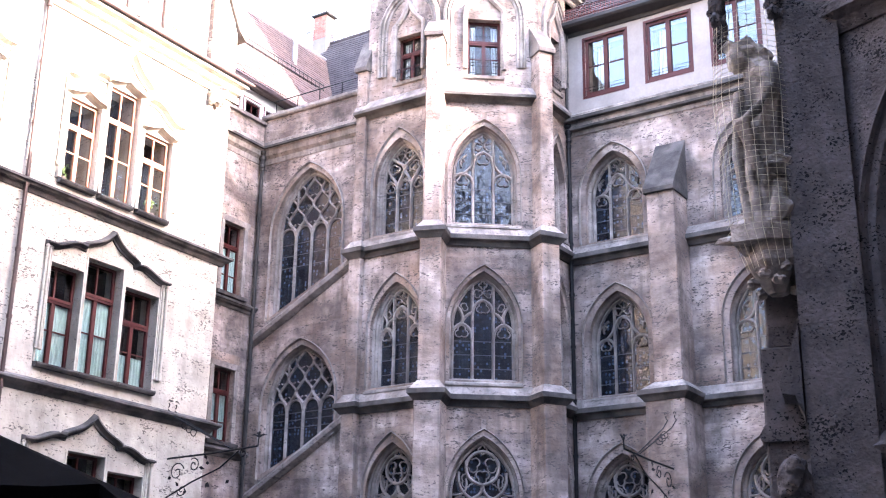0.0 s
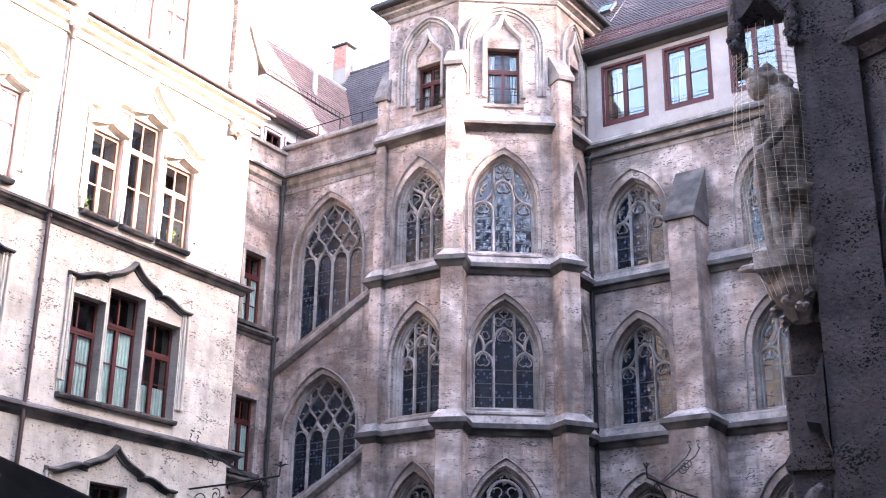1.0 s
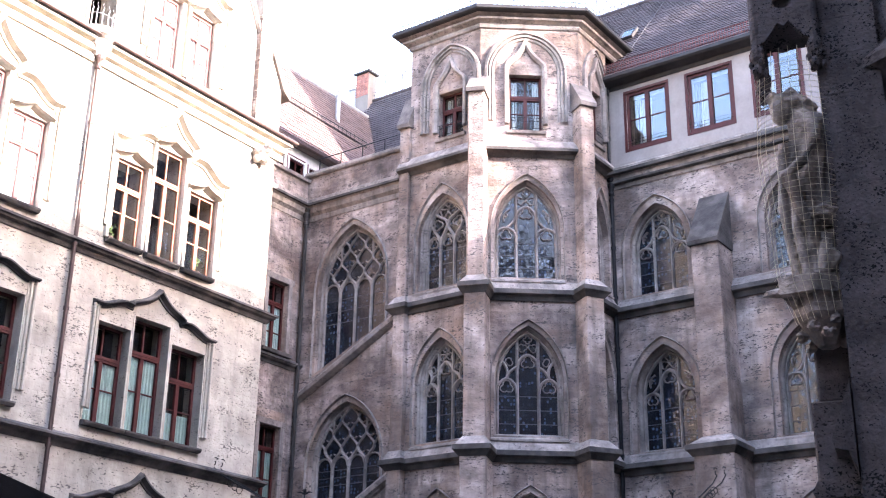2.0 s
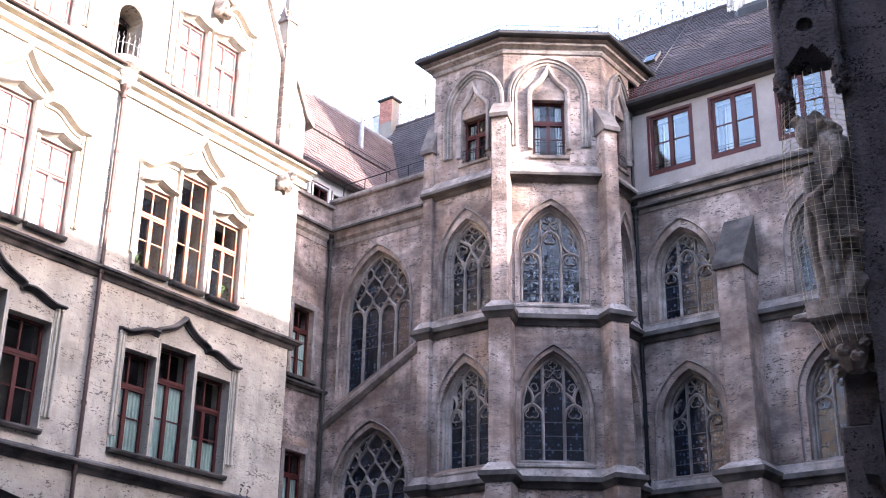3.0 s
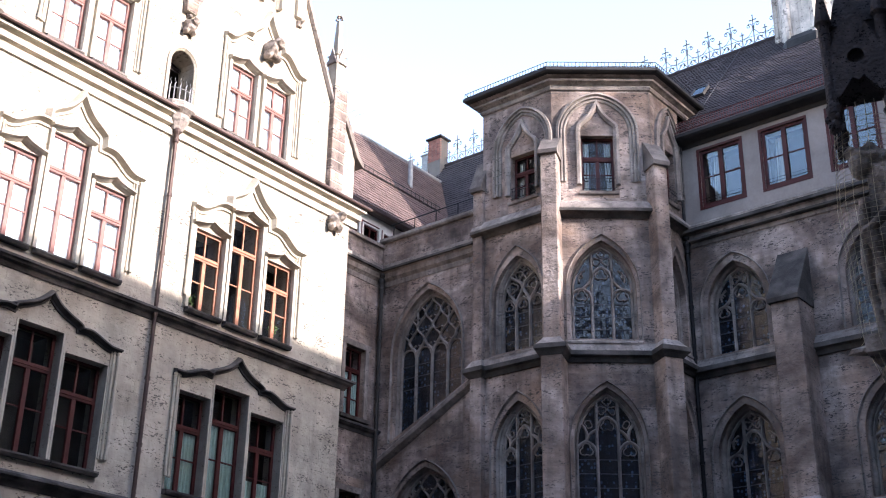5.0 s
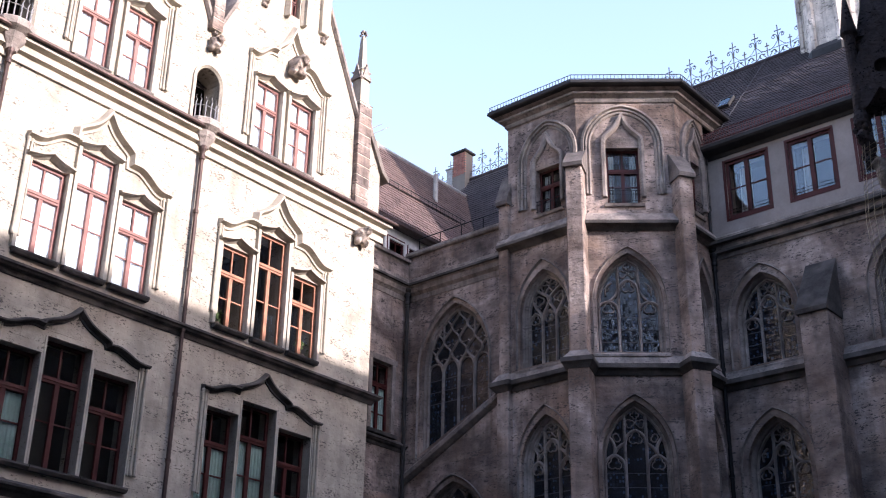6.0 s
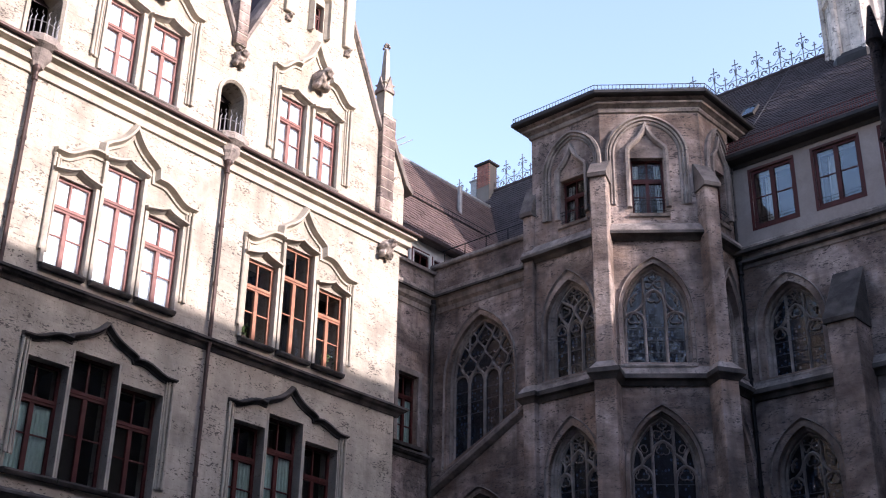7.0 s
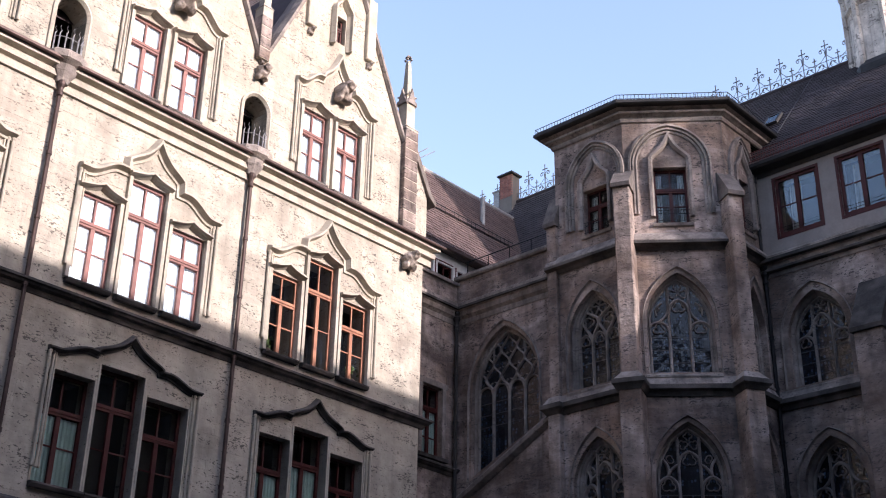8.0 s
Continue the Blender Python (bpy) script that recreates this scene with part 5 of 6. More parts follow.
# ---- downpipes ----
def downpipe(m, x, y, z0, z1, material, label, r=0.05):
    root = thing("downpipe", m, label, "downpipe", "downpipes", kind="structure")
    b = bmesh.new()
    tube(b, [(x, y, z0), (x, y, z1 - 0.25), (x, y + 0.02, z1)], r, 8)
    part("pipe", b, material, root)
    z = z0 + 1.0
    while z < z1:
        b = bmesh.new()
        tube(b, [(x, y, z - 0.04), (x, y, z + 0.04)], r * 1.35, 8)
        part("bracket", b, material, root)
        z += 1.55
    b = bmesh.new()
    lathe(b, [(r, z1 - 0.36), (r * 1.5, z1 - 0.34), (r * 1.5, z1 - 0.28), (r * 1.15, z1 - 0.24), (r * 1.3, z1 - 0.14), (r * 1.9, z1 - 0.06), (r * 1.9, z1 + 0.02), (r * 1.4, z1 + 0.06), (r * 2.3, z1 + 0.14), (r * 2.3, z1 + 0.2)], (x, y, 0), 10)
    part("rainwater_head", b, material, root)
    return root


for x in (-6.48, -11.95):
    downpipe(F_HALL, x, -0.13, 0, 16.75, M_COPPER, "brown metal downpipe on the pale facade")
downpipe(F_LINK, 4.12, -0.16, 0, 16.9, M_ZINC, "dark metal downpipe in the wall corner", 0.06)
downpipe(F_COURT, 0.1, -0.12, 0, 17.0, M_IRON, "black metal downpipe in the corner of the bay", 0.06)
downpipe(F_COURT, 0.06, -0.1, 17.6, 20.4, M_ZINC, "short dark downpipe beside the top storey", 0.05)

# ---- roof, copings, niches and carving of the sunlit wing ----
wr = thing("roof_west", F_HALL, "steep dark tile roof between the gables", "roof", kind="structure")
bm = bmesh.new()
loft(bm, [[(x, 0.5, 18.8), (x, 7.0, 30.0), (x, 13, 18.8)] for x in (-45, -0.2)], False)
for c in BAYS:
    loft(bm, [[(c - 2.75, y, 19.9), (c, y, 25.75), (c + 2.75, y, 19.9)] for y in (0.3, 5.5)], False)
part("roof_boarding", bm, M_TILE_D, wr)
tile_field(wr, Matrix.Translation((0, 0.5, 18.85)) @ Matrix.Rotation(math.atan2(11.2, 6.5), 4, 'X'), -9.5, -2.5, 48, 0, 0.2, 0.2, M_TILE_D, 0, near=(0, 0, 0, 0))
for k, c in enumerate(BAYS):
    for s in (-1, 1):
        bm = bmesh.new()
        p0, p1 = Vector((c + s * 2.72, 20.15)), Vector((c + s * 0.02, 26.05))
        d = (p1 - p0).normalized()
        n = Vector((d.y, -d.x)) * s
        prof = [(-0.04, -0.04), (0.0, -0.12), (0.08, -0.12), (0.12, 0.2), (0.08, 0.7), (-0.04, 0.7)]
        loft(bm, [[(p.x + n.x * a, y, p.y + n.y * a) for a, y in prof] for p in (p0, p1)], True, True)
        o = part("gable_coping", bm, M_TRIM, None)
        o.matrix_world = F_HALL
        tagged(o, "dark-topped raking stone coping of the gable", "coping", kind="structure")
# kneeler at the corner
kn = thing("kneeler", F_HALL, "pale stone kneeler with a dark sloping cap at the facade corner", "coping", kind="structure")
bm = bmesh.new()
prism(bm, [(-0.1, 17.3), (0.12, 17.3), (0.12, 18.9), (-0.1, 19.3)], 0.02, 0.62)
part("block", bm, M_HALL, kn)
bm = bmesh.new()
loft(bm, [[(-0.55, y, 20.05), (-0.45, y, 20.2), (0.2, y, 18.95), (0.42, y, 18.75), (0.38, y, 18.62), (0.1, y, 18.85)] for y in (-0.1, 0.8)], True, True)
part("cap", bm, M_TRIM, kn)


def pinnacle(m, w, z0, z1, z2, label):
    """A square shaft, crocketed gablets and a spirelet with a finial."""
    root = thing("pinnacle", m, label, "pinnacle", "pinnacles")
    b = bmesh.new()
    e = w / 2
    box(b, -e, e, -e, e, z0, z1)
    part("shaft", b, M_TRIM_H, root)
    n = int((z1 - z0) / 0.34)
    for i in range(n):
        b = bmesh.new()
        bevel_box(b, -e - 0.01, e + 0.01, -e - 0.012, e, z0 + i * 0.34 + 0.01, z0 + (i + 1) * 0.34 - 0.01, 0.015)
        part("stone", b, M_BLOCK_T, root)
    f = e * 0.66
    zg = z1 + (z2 - z1) * 0.42
    b = bmesh.new()
    loft(b, [[(-x, -x, z), (x, -x, z), (x, x, z), (-x, x, z)] for x, z in ((e + 0.02, z1), (f, z1 + 0.12), (f, zg), (f + 0.05, zg + 0.04), (f * 0.62, zg + 0.16), (0.06, z2 - 0.32), (0.035, z2 - 0.2))], True, True)
    part("spirelet", b, M_TRIM_H, root)
    for k in range(4):
        b = bmesh.new()
        a = k * math.pi / 2
        ca, sa = math.cos(a), math.sin(a)
        tri = [(-f, zg - 0.25), (f, zg - 0.25), (0, zg + 0.3)]
        loft(b, [[(x * ca - (-f - d) * sa, x * sa + (-f - d) * ca, z) for x, z in tri] for d in (0.0, 0.06)], True, True)
        part("gablet", b, M_TRIM, root)
        b = bmesh.new()
        blob(b, (1.5 * f * math.cos(a + 0.785), 1.5 * f * math.sin(a + 0.785), zg - 0.2), (0.06, 0.06, 0.12), k, 0.4, 1)
        part("corner_knob", b, M_TRIM, root)
    b = bmesh.new()
    for dz, r in ((0.16, 0.09), (0.06, 0.06)):
        for k in range(4):
            a = k * math.pi / 2 + 0.4
            blob(b, (r * math.cos(a), r * math.sin(a), z2 - dz), (0.05, 0.05, 0.05), k, 0.3, 1)
    blob(b, (0, 0, z2 - 0.02), (0.05, 0.05, 0.07), 2, 0.2, 1)
    part("finial", b, M_TRIM, root)
    return root


pinnacle(F_HALL @ pose(-0.78, 0.1, 0), 0.52, 17.3, 20.75, 23.45, "stone pinnacle shaft with crocketed spirelet at the facade corner")
for x in NICHES:
    pinnacle(F_HALL @ pose(x - 0.02, 0.0, 0), 0.34, 20.25, 21.9, 24.6, "slim stone pinnacle rising in the valley between two gables")


def grotesque(m, size, label, seed, material=M_STATUE):
    """A crouching carved corbel as one plain weathered lump."""
    b = bmesh.new()
    s = size
    blob(b, (0, -0.25 * s, 0), (0.3 * s, 0.36 * s, 0.34 * s), seed, 0.5)
    blob(b, (0.06 * s, -0.55 * s, 0.16 * s), (0.2 * s, 0.22 * s, 0.2 * s), seed + 1, 0.5)
    blob(b, (-0.2 * s, -0.3 * s, -0.28 * s), (0.12 * s, 0.2 * s, 0.16 * s), seed + 2, 0.4)
    blob(b, (0.22 * s, -0.3 * s, -0.26 * s), (0.12 * s, 0.2 * s, 0.16 * s), seed + 3, 0.4)
    o = part("carved_corbel", b, material, None)
    weld = o.modifiers.new("weld", 'REMESH')
    weld.mode, weld.voxel_size = 'VOXEL', 0.035 * s
    o.matrix_world = m
    return tagged(o, label, "corbel", "carved corbels")


grotesque(F_HALL @ pose(-0.72, 0.05, 16.45), 0.72, "weathered carved stone corbel on the facade corner", 3)
for x in NICHES:
    grotesque(F_HALL @ pose(x, 0.05, 19.85), 0.6, "weathered carved stone corbel below a pinnacle", 5 + x)
for c in BAYS:
    grotesque(F_HALL @ pose(c + 0.1, 0.05, 20.6), 0.85, "large carved stone boss under the gable window's ogee", 9 + c)
    for s in (-1, 1):
        grotesque(F_HALL @ pose(c + s * 1.15, 0.05, 22.1), 0.32, "small carved stone corbel on the gable", 12 + s)
        b = bmesh.new()
        bevel_box(b, c + s * 1.15 - 0.17, c + s * 1.15 + 0.17, -0.14, 0.1, 22.25, 24.4, 0.02)
        o = part("gable_pilaster", b, M_TRIM_H, None)
        o.matrix_world = F_HALL
        tagged(o, "coursed stone pilaster strip on the gable", "pilaster", kind="structure")
    if c > -12:
        w = thing("loft_window", F_HALL, "narrow red-brown loft window high in the gable", "window", "loft windows", kind="structure")
        timber_light(w, c - 0.2, c + 0.2, 22.3, 23.2, 0.15, M_WOOD, 0.6, bars=())
        bm = bmesh.new()
        h = [(c - 0.3, 22.1), (c - 0.3, 23.35)] + ogee(c - 0.28, 23.42, c, 23.9, 6)
        sweep(bm, h + [(2 * c - x, z) for x, z in h][::-1][1:], INNERP)
        part("moulding", bm, M_TRIM_H, w)

for x in NICHES:
    n = thing("niche", F_HALL, "round-headed niche with an iron spike grille on a moulded corbel sill", "niche", "gable niches", kind="structure")
    bm = bmesh.new()
    loft(bm, [[(a, y, z) for a, z in arch(x, 0.38 + k, 17.4, 18.7, 19.12 + k, 6)] for k, y in ((0.12, -0.002), (0.12, -0.06), (0.06, -0.09), (0.0, -0.02), (0.0, 0.3))], False)
    part("moulded_surround", bm, M_TRIM_H, n)
    # the niche's inner shade is painted by the near-black lining
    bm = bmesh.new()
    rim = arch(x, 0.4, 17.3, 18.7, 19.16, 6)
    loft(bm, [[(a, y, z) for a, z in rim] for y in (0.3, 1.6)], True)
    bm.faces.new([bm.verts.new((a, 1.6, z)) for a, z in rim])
    part("interior", bm, M_NICHE_SHADE, n)
    bm = bmesh.new()
    lathe(bm, [(0.16, 16.75), (0.2, 16.85), (0.3, 17.0), (0.34, 17.15), (0.5, 17.25), (0.52, 17.4), (0.45, 17.46)], (x, -0.06, 0), 10, sy=0.85)
    part("corbel_sill", bm, M_TRIM, n)
    bm = bmesh.new()
    for i in range(7):
        a = math.pi * (i + 0.5) / 7
        px_, py_ = x - 0.36 * math.cos(a), -0.02 - 0.24 * math.sin(a)
        tube(bm, [(px_, py_, 17.42), (px_, py_, 17.95)], 0.018, 4)
        tube(bm, [(px_, py_, 17.95), (px_ + 0.03, py_, 18.02), (px_ - 0.02, py_, 18.08), (px_, py_, 18.16)], 0.014, 4, 0.003)
    for z in (17.52, 17.86):
        tube(bm, [(x - 0.37 * math.cos(a), -0.02 - 0.24 * math.sin(a), z) for a in (math.pi * k / 8 for k in range(9))], 0.011, 4)
    part("spike_grille", bm, M_CREST, n, "wrought-iron spike grille")

# ---- the near pier with its figure; the pier's shade is put into its stone colour ----
F_PIER = wall_frame(4.28, 11.0, 113.0)
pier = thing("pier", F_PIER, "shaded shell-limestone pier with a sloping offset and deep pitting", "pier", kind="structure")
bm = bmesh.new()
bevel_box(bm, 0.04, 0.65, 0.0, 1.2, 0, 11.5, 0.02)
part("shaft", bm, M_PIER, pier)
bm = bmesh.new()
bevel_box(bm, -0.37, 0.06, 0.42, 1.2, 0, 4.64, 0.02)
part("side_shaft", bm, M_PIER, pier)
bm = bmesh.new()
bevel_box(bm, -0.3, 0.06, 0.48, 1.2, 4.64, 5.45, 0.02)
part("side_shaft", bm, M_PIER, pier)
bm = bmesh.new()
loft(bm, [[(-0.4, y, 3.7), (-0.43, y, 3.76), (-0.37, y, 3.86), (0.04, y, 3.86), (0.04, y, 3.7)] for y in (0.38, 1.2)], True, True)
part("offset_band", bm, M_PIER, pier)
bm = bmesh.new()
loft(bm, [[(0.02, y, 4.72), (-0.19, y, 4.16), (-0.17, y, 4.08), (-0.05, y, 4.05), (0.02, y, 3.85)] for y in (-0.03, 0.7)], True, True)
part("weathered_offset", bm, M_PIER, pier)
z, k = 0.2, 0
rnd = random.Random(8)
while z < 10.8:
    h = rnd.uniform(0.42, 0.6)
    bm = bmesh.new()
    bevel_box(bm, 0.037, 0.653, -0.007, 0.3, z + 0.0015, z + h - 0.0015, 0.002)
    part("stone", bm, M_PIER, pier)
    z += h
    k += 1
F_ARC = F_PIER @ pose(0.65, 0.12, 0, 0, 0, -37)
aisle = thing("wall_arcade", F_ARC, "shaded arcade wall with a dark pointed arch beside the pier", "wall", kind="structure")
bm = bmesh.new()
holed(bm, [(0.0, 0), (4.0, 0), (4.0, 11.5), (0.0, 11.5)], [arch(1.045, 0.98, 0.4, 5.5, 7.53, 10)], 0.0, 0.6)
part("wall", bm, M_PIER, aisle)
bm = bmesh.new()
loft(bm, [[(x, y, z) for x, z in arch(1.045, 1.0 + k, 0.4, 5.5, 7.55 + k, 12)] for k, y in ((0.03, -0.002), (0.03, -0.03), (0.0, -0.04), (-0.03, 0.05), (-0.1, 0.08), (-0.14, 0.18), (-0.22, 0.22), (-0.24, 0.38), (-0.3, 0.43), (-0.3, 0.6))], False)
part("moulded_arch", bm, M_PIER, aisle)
# dark sheet that paints the gloom behind the arch
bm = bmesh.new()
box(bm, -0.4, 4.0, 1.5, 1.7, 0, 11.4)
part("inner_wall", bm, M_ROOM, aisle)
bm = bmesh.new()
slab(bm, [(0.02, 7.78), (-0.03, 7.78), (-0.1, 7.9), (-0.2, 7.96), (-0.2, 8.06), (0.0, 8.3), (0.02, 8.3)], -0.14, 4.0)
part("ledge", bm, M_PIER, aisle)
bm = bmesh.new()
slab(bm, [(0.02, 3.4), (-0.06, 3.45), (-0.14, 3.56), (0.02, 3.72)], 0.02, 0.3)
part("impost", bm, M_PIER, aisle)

# corbel, figure, canopy and net
F_FIG = F_PIER @ pose(-0.2, 0.25, 0)
cb = thing("figure_corbel", F_FIG, "carved leafy stone corbel bracketed from the pier", "corbel")
bm = bmesh.new()
lathe(bm, [(0.1, 5.12), (0.16, 5.2), (0.27, 5.38), (0.3, 5.42), (0.31, 5.5), (0.26, 5.52), (0.26, 5.64), (0.3, 5.68), (0.0, 5.7)], (0.06, 0, 0), 6, 0.2)
part("bracket", bm, M_STATUE, cb)
bm = bmesh.new()
for i in range(16):
    a = i * 2.4
    rr = 0.17 + 0.07 * (i % 3)
    blob(bm, (0.06 + rr * math.cos(a), rr * math.sin(a), 5.16 + 0.018 * i), (0.06, 0.06, 0.055), i, 0.7, 2)
part("carved_leaves", bm, M_STATUE, cb)
bm = bmesh.new()
loft(bm, [[(x, y, z) for x, y in ((-0.34, -0.25), (0.0, -0.32), (0.3, -0.2), (0.32, 0.25), (-0.26, 0.25))] for z in (5.62, 5.8)], True, True)
blob(bm, (-0.36, -0.12, 5.68), (0.16, 0.07, 0.05), 4, 0.3, 1)
part("plinth", bm, M_STATUE, cb)

bm = bmesh.new()
# long mantle, bent trunk, bowed head and one bent arm, worn smooth
body = [(0.04, 0.0, 5.78, 0.22, 0.19), (0.02, 0.0, 6.1, 0.21, 0.18), (0.02, 0.0, 6.5, 0.22, 0.19), (0.05, 0.0, 6.9, 0.22, 0.19), (0.09, 0.0, 7.15, 0.22, 0.2), (0.11, 0.0, 7.38, 0.23, 0.22), (0.08, -0.01, 7.54, 0.2, 0.2), (0.0, -0.03, 7.66, 0.12, 0.12)]
rings = []
for j, (x, y, z, a, b) in enumerate(body):
    rings.append([(x + a * math.cos(q) * (1 + 0.12 * math.sin(5 * q + j * 0.4)), y + b * math.sin(q) * (1 + 0.16 * math.sin(7 * q + j * 0.35)), z) for q in (2 * math.pi * i / 40 for i in range(40))])
loft(bm, rings, True, True)
blob(bm, (-0.17, -0.08, 7.7), (0.12, 0.12, 0.16), 1, 0.15, 3)
blob(bm, (-0.1, -0.02, 7.8), (0.17, 0.15, 0.13), 2, 0.5, 3)
blob(bm, (-0.24, -0.1, 7.84), (0.08, 0.08, 0.06), 6, 0.5, 2)
blob(bm, (0.04, 0.0, 7.7), (0.16, 0.14, 0.11), 7, 0.4, 3)
blob(bm, (0.12, -0.1, 7.46), (0.17, 0.15, 0.15), 3, 0.15, 3)
tube(bm, [(0.14, -0.2, 7.46), (0.14, -0.3, 7.2), (0.02, -0.34, 7.0), (-0.14, -0.3, 6.88)], 0.075, 10, 0.05)
blob(bm, (-0.17, -0.29, 6.86), (0.07, 0.07, 0.07), 8, 0.3, 2)
tube(bm, [(-0.16, -0.27, 6.9), (-0.08, -0.26, 6.6), (0.04, -0.24, 6.2)], 0.085, 10, 0.035)
tube(bm, [(0.3, -0.08, 7.3), (0.31, -0.1, 6.9), (0.24, -0.12, 6.5)], 0.07, 10, 0.09)
blob(bm, (0.16, -0.2, 6.42), (0.14, 0.12, 0.12), 5, 0.6, 3)
tube(bm, [(0.18, -0.16, 6.25), (0.13, -0.22, 6.0), (0.1, -0.24, 5.8)], 0.075, 10, 0.055)
blob(bm, (0.2, -0.2, 5.95), (0.1, 0.1, 0.12), 9, 0.3, 2)
tube(bm, [(-0.18, -0.1, 7.3), (-0.24, -0.12, 6.6), (-0.16, -0.14, 5.8)], 0.055, 10, 0.045)
tube(bm, [(-0.1, -0.2, 6.8), (-0.12, -0.21, 6.3), (-0.05, -0.2, 5.8)], 0.045, 10, 0.05)
o = part("statue", bm, M_STATUE, None)
weld = o.modifiers.new("weld", 'REMESH')
weld.mode, weld.voxel_size, weld.use_smooth_shade = 'VOXEL', 0.014, True
o.matrix_world = F_FIG
tagged(o, "weathered sandstone statue with bowed head on a carved corbel", "statue")

# the canopy takes the pier's stone with the shade in its colour
cp = thing("figure_canopy", F_FIG, "gothic stone canopy with pendants above the statue", "canopy")
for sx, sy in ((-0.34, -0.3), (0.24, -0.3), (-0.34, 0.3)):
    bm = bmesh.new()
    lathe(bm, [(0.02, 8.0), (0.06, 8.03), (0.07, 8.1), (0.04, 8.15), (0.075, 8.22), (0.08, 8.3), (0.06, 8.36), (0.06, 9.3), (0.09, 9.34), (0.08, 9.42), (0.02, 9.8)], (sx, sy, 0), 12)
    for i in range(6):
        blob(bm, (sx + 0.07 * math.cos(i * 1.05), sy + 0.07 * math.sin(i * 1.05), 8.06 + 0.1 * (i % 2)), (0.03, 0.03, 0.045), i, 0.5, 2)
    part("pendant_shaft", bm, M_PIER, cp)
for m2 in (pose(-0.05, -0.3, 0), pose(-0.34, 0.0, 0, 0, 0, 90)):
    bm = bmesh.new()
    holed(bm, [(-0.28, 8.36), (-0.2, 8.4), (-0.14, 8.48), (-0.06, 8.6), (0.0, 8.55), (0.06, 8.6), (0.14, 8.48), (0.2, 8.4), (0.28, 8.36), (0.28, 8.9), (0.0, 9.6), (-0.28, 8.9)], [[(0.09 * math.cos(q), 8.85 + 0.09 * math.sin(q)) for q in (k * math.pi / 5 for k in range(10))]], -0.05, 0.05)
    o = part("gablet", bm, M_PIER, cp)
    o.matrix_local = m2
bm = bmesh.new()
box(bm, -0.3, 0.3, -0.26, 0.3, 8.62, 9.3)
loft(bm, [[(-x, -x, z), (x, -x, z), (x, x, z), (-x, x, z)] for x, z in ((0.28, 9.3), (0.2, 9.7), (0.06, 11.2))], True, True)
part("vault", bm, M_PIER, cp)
bm = bmesh.new()
for q in range(14):
    a = -2.9 + 3.4 * q / 13
    tube(bm, [(-0.02 + 0.36 * math.cos(a), 0.36 * math.sin(a), 8.3), (-0.04 + 0.42 * math.cos(a), 0.4 * math.sin(a), 7.2), (-0.02 + 0.34 * math.cos(a), 0.36 * math.sin(a), 5.75), (0.04 + 0.26 * math.cos(a), 0.26 * math.sin(a), 5.35)], 0.0035, 3)
for q in range(40):
    z = 5.7 + q * 0.062
    k = 0.36 + 0.06 * math.sin((z - 5.7) * 1.25)
    tube(bm, [(-0.03 + k * math.cos(a), k * math.sin(a), z + 0.01 * math.sin(3 * a + q)) for a in (-2.9 + 3.4 * i / 12 for i in range(13))], 0.0028, 3)
o = part("pigeon_net", bm, M_NET, None)
o.matrix_world = F_FIG
tagged(o, "pale twine pigeon net drawn round the statue", "net")
gb = grotesque(F_PIER @ pose(-0.12, 0.1, 3.3), 0.5, "dark winged carved corbel under its net on the pier", 21, M_PIER)

# ---- black parasol of the courtyard cafe ----
F_SUN = pose(-2.9, 8.4, 0.1, 0, 0, 12)
ps = thing("parasol", F_SUN, "large black canvas cafe parasol, open, on a pole", "parasol")
R, n = 1.8, 8
for i in range(n):
    a0, a1 = 2 * math.pi * i / n, 2 * math.pi * (i + 1) / n
    bm = bmesh.new()
    e0, e1 = Vector((R * math.cos(a0), R * math.sin(a0), 2.5)), Vector((R * math.cos(a1), R * math.sin(a1), 2.5))
    top = Vector((0, 0, 3.2))
    rows = []
    for j in range(5):
        t = j / 4
        rows.append([top.lerp(e0.lerp(e1, u), t) - Vector((0, 0, 0.07 * math.sin(math.pi * u) * t)) for u in (0, 0.25, 0.5, 0.75, 1)])
    rows.append([p - Vector((0, 0, 0.16)) for p in rows[-1]])
    loft(bm, rows, False)
    bmesh.ops.solidify(bm, geom=bm.faces[:], thickness=0.006)
    part("panel", bm, M_AWNING, ps)
    bm = bmesh.new()
    tube(bm, [(0, 0, 3.14), (R * 0.99 * math.cos(a0), R * 0.99 * math.sin(a0), 2.46)], 0.012, 5)
    part("rib", bm, M_IRON, ps)
bm = bmesh.new()
tube(bm, [(0, 0, 0.0), (0, 0, 3.28)], 0.03, 8)
part("pole", bm, M_IRON, ps)
bm = bmesh.new()
lathe(bm, [(0.4, 0.0), (0.4, 0.06), (0.08, 0.1), (0.06, 0.3)], n=16)
part("base", bm, M_IRON, ps)


# ---- wrought-iron sign brackets ----
def spiral(cx, cz, r0, turns, start, sgn=1, n=26):
    return [(0, cx - r0 * (1 - 0.8 * t) * math.cos(start + sgn * turns * 2 * math.pi * t), cz + r0 * (1 - 0.8 * t) * math.sin(start + sgn * turns * 2 * math.pi * t)) for t in (i / n for i in range(n + 1))]


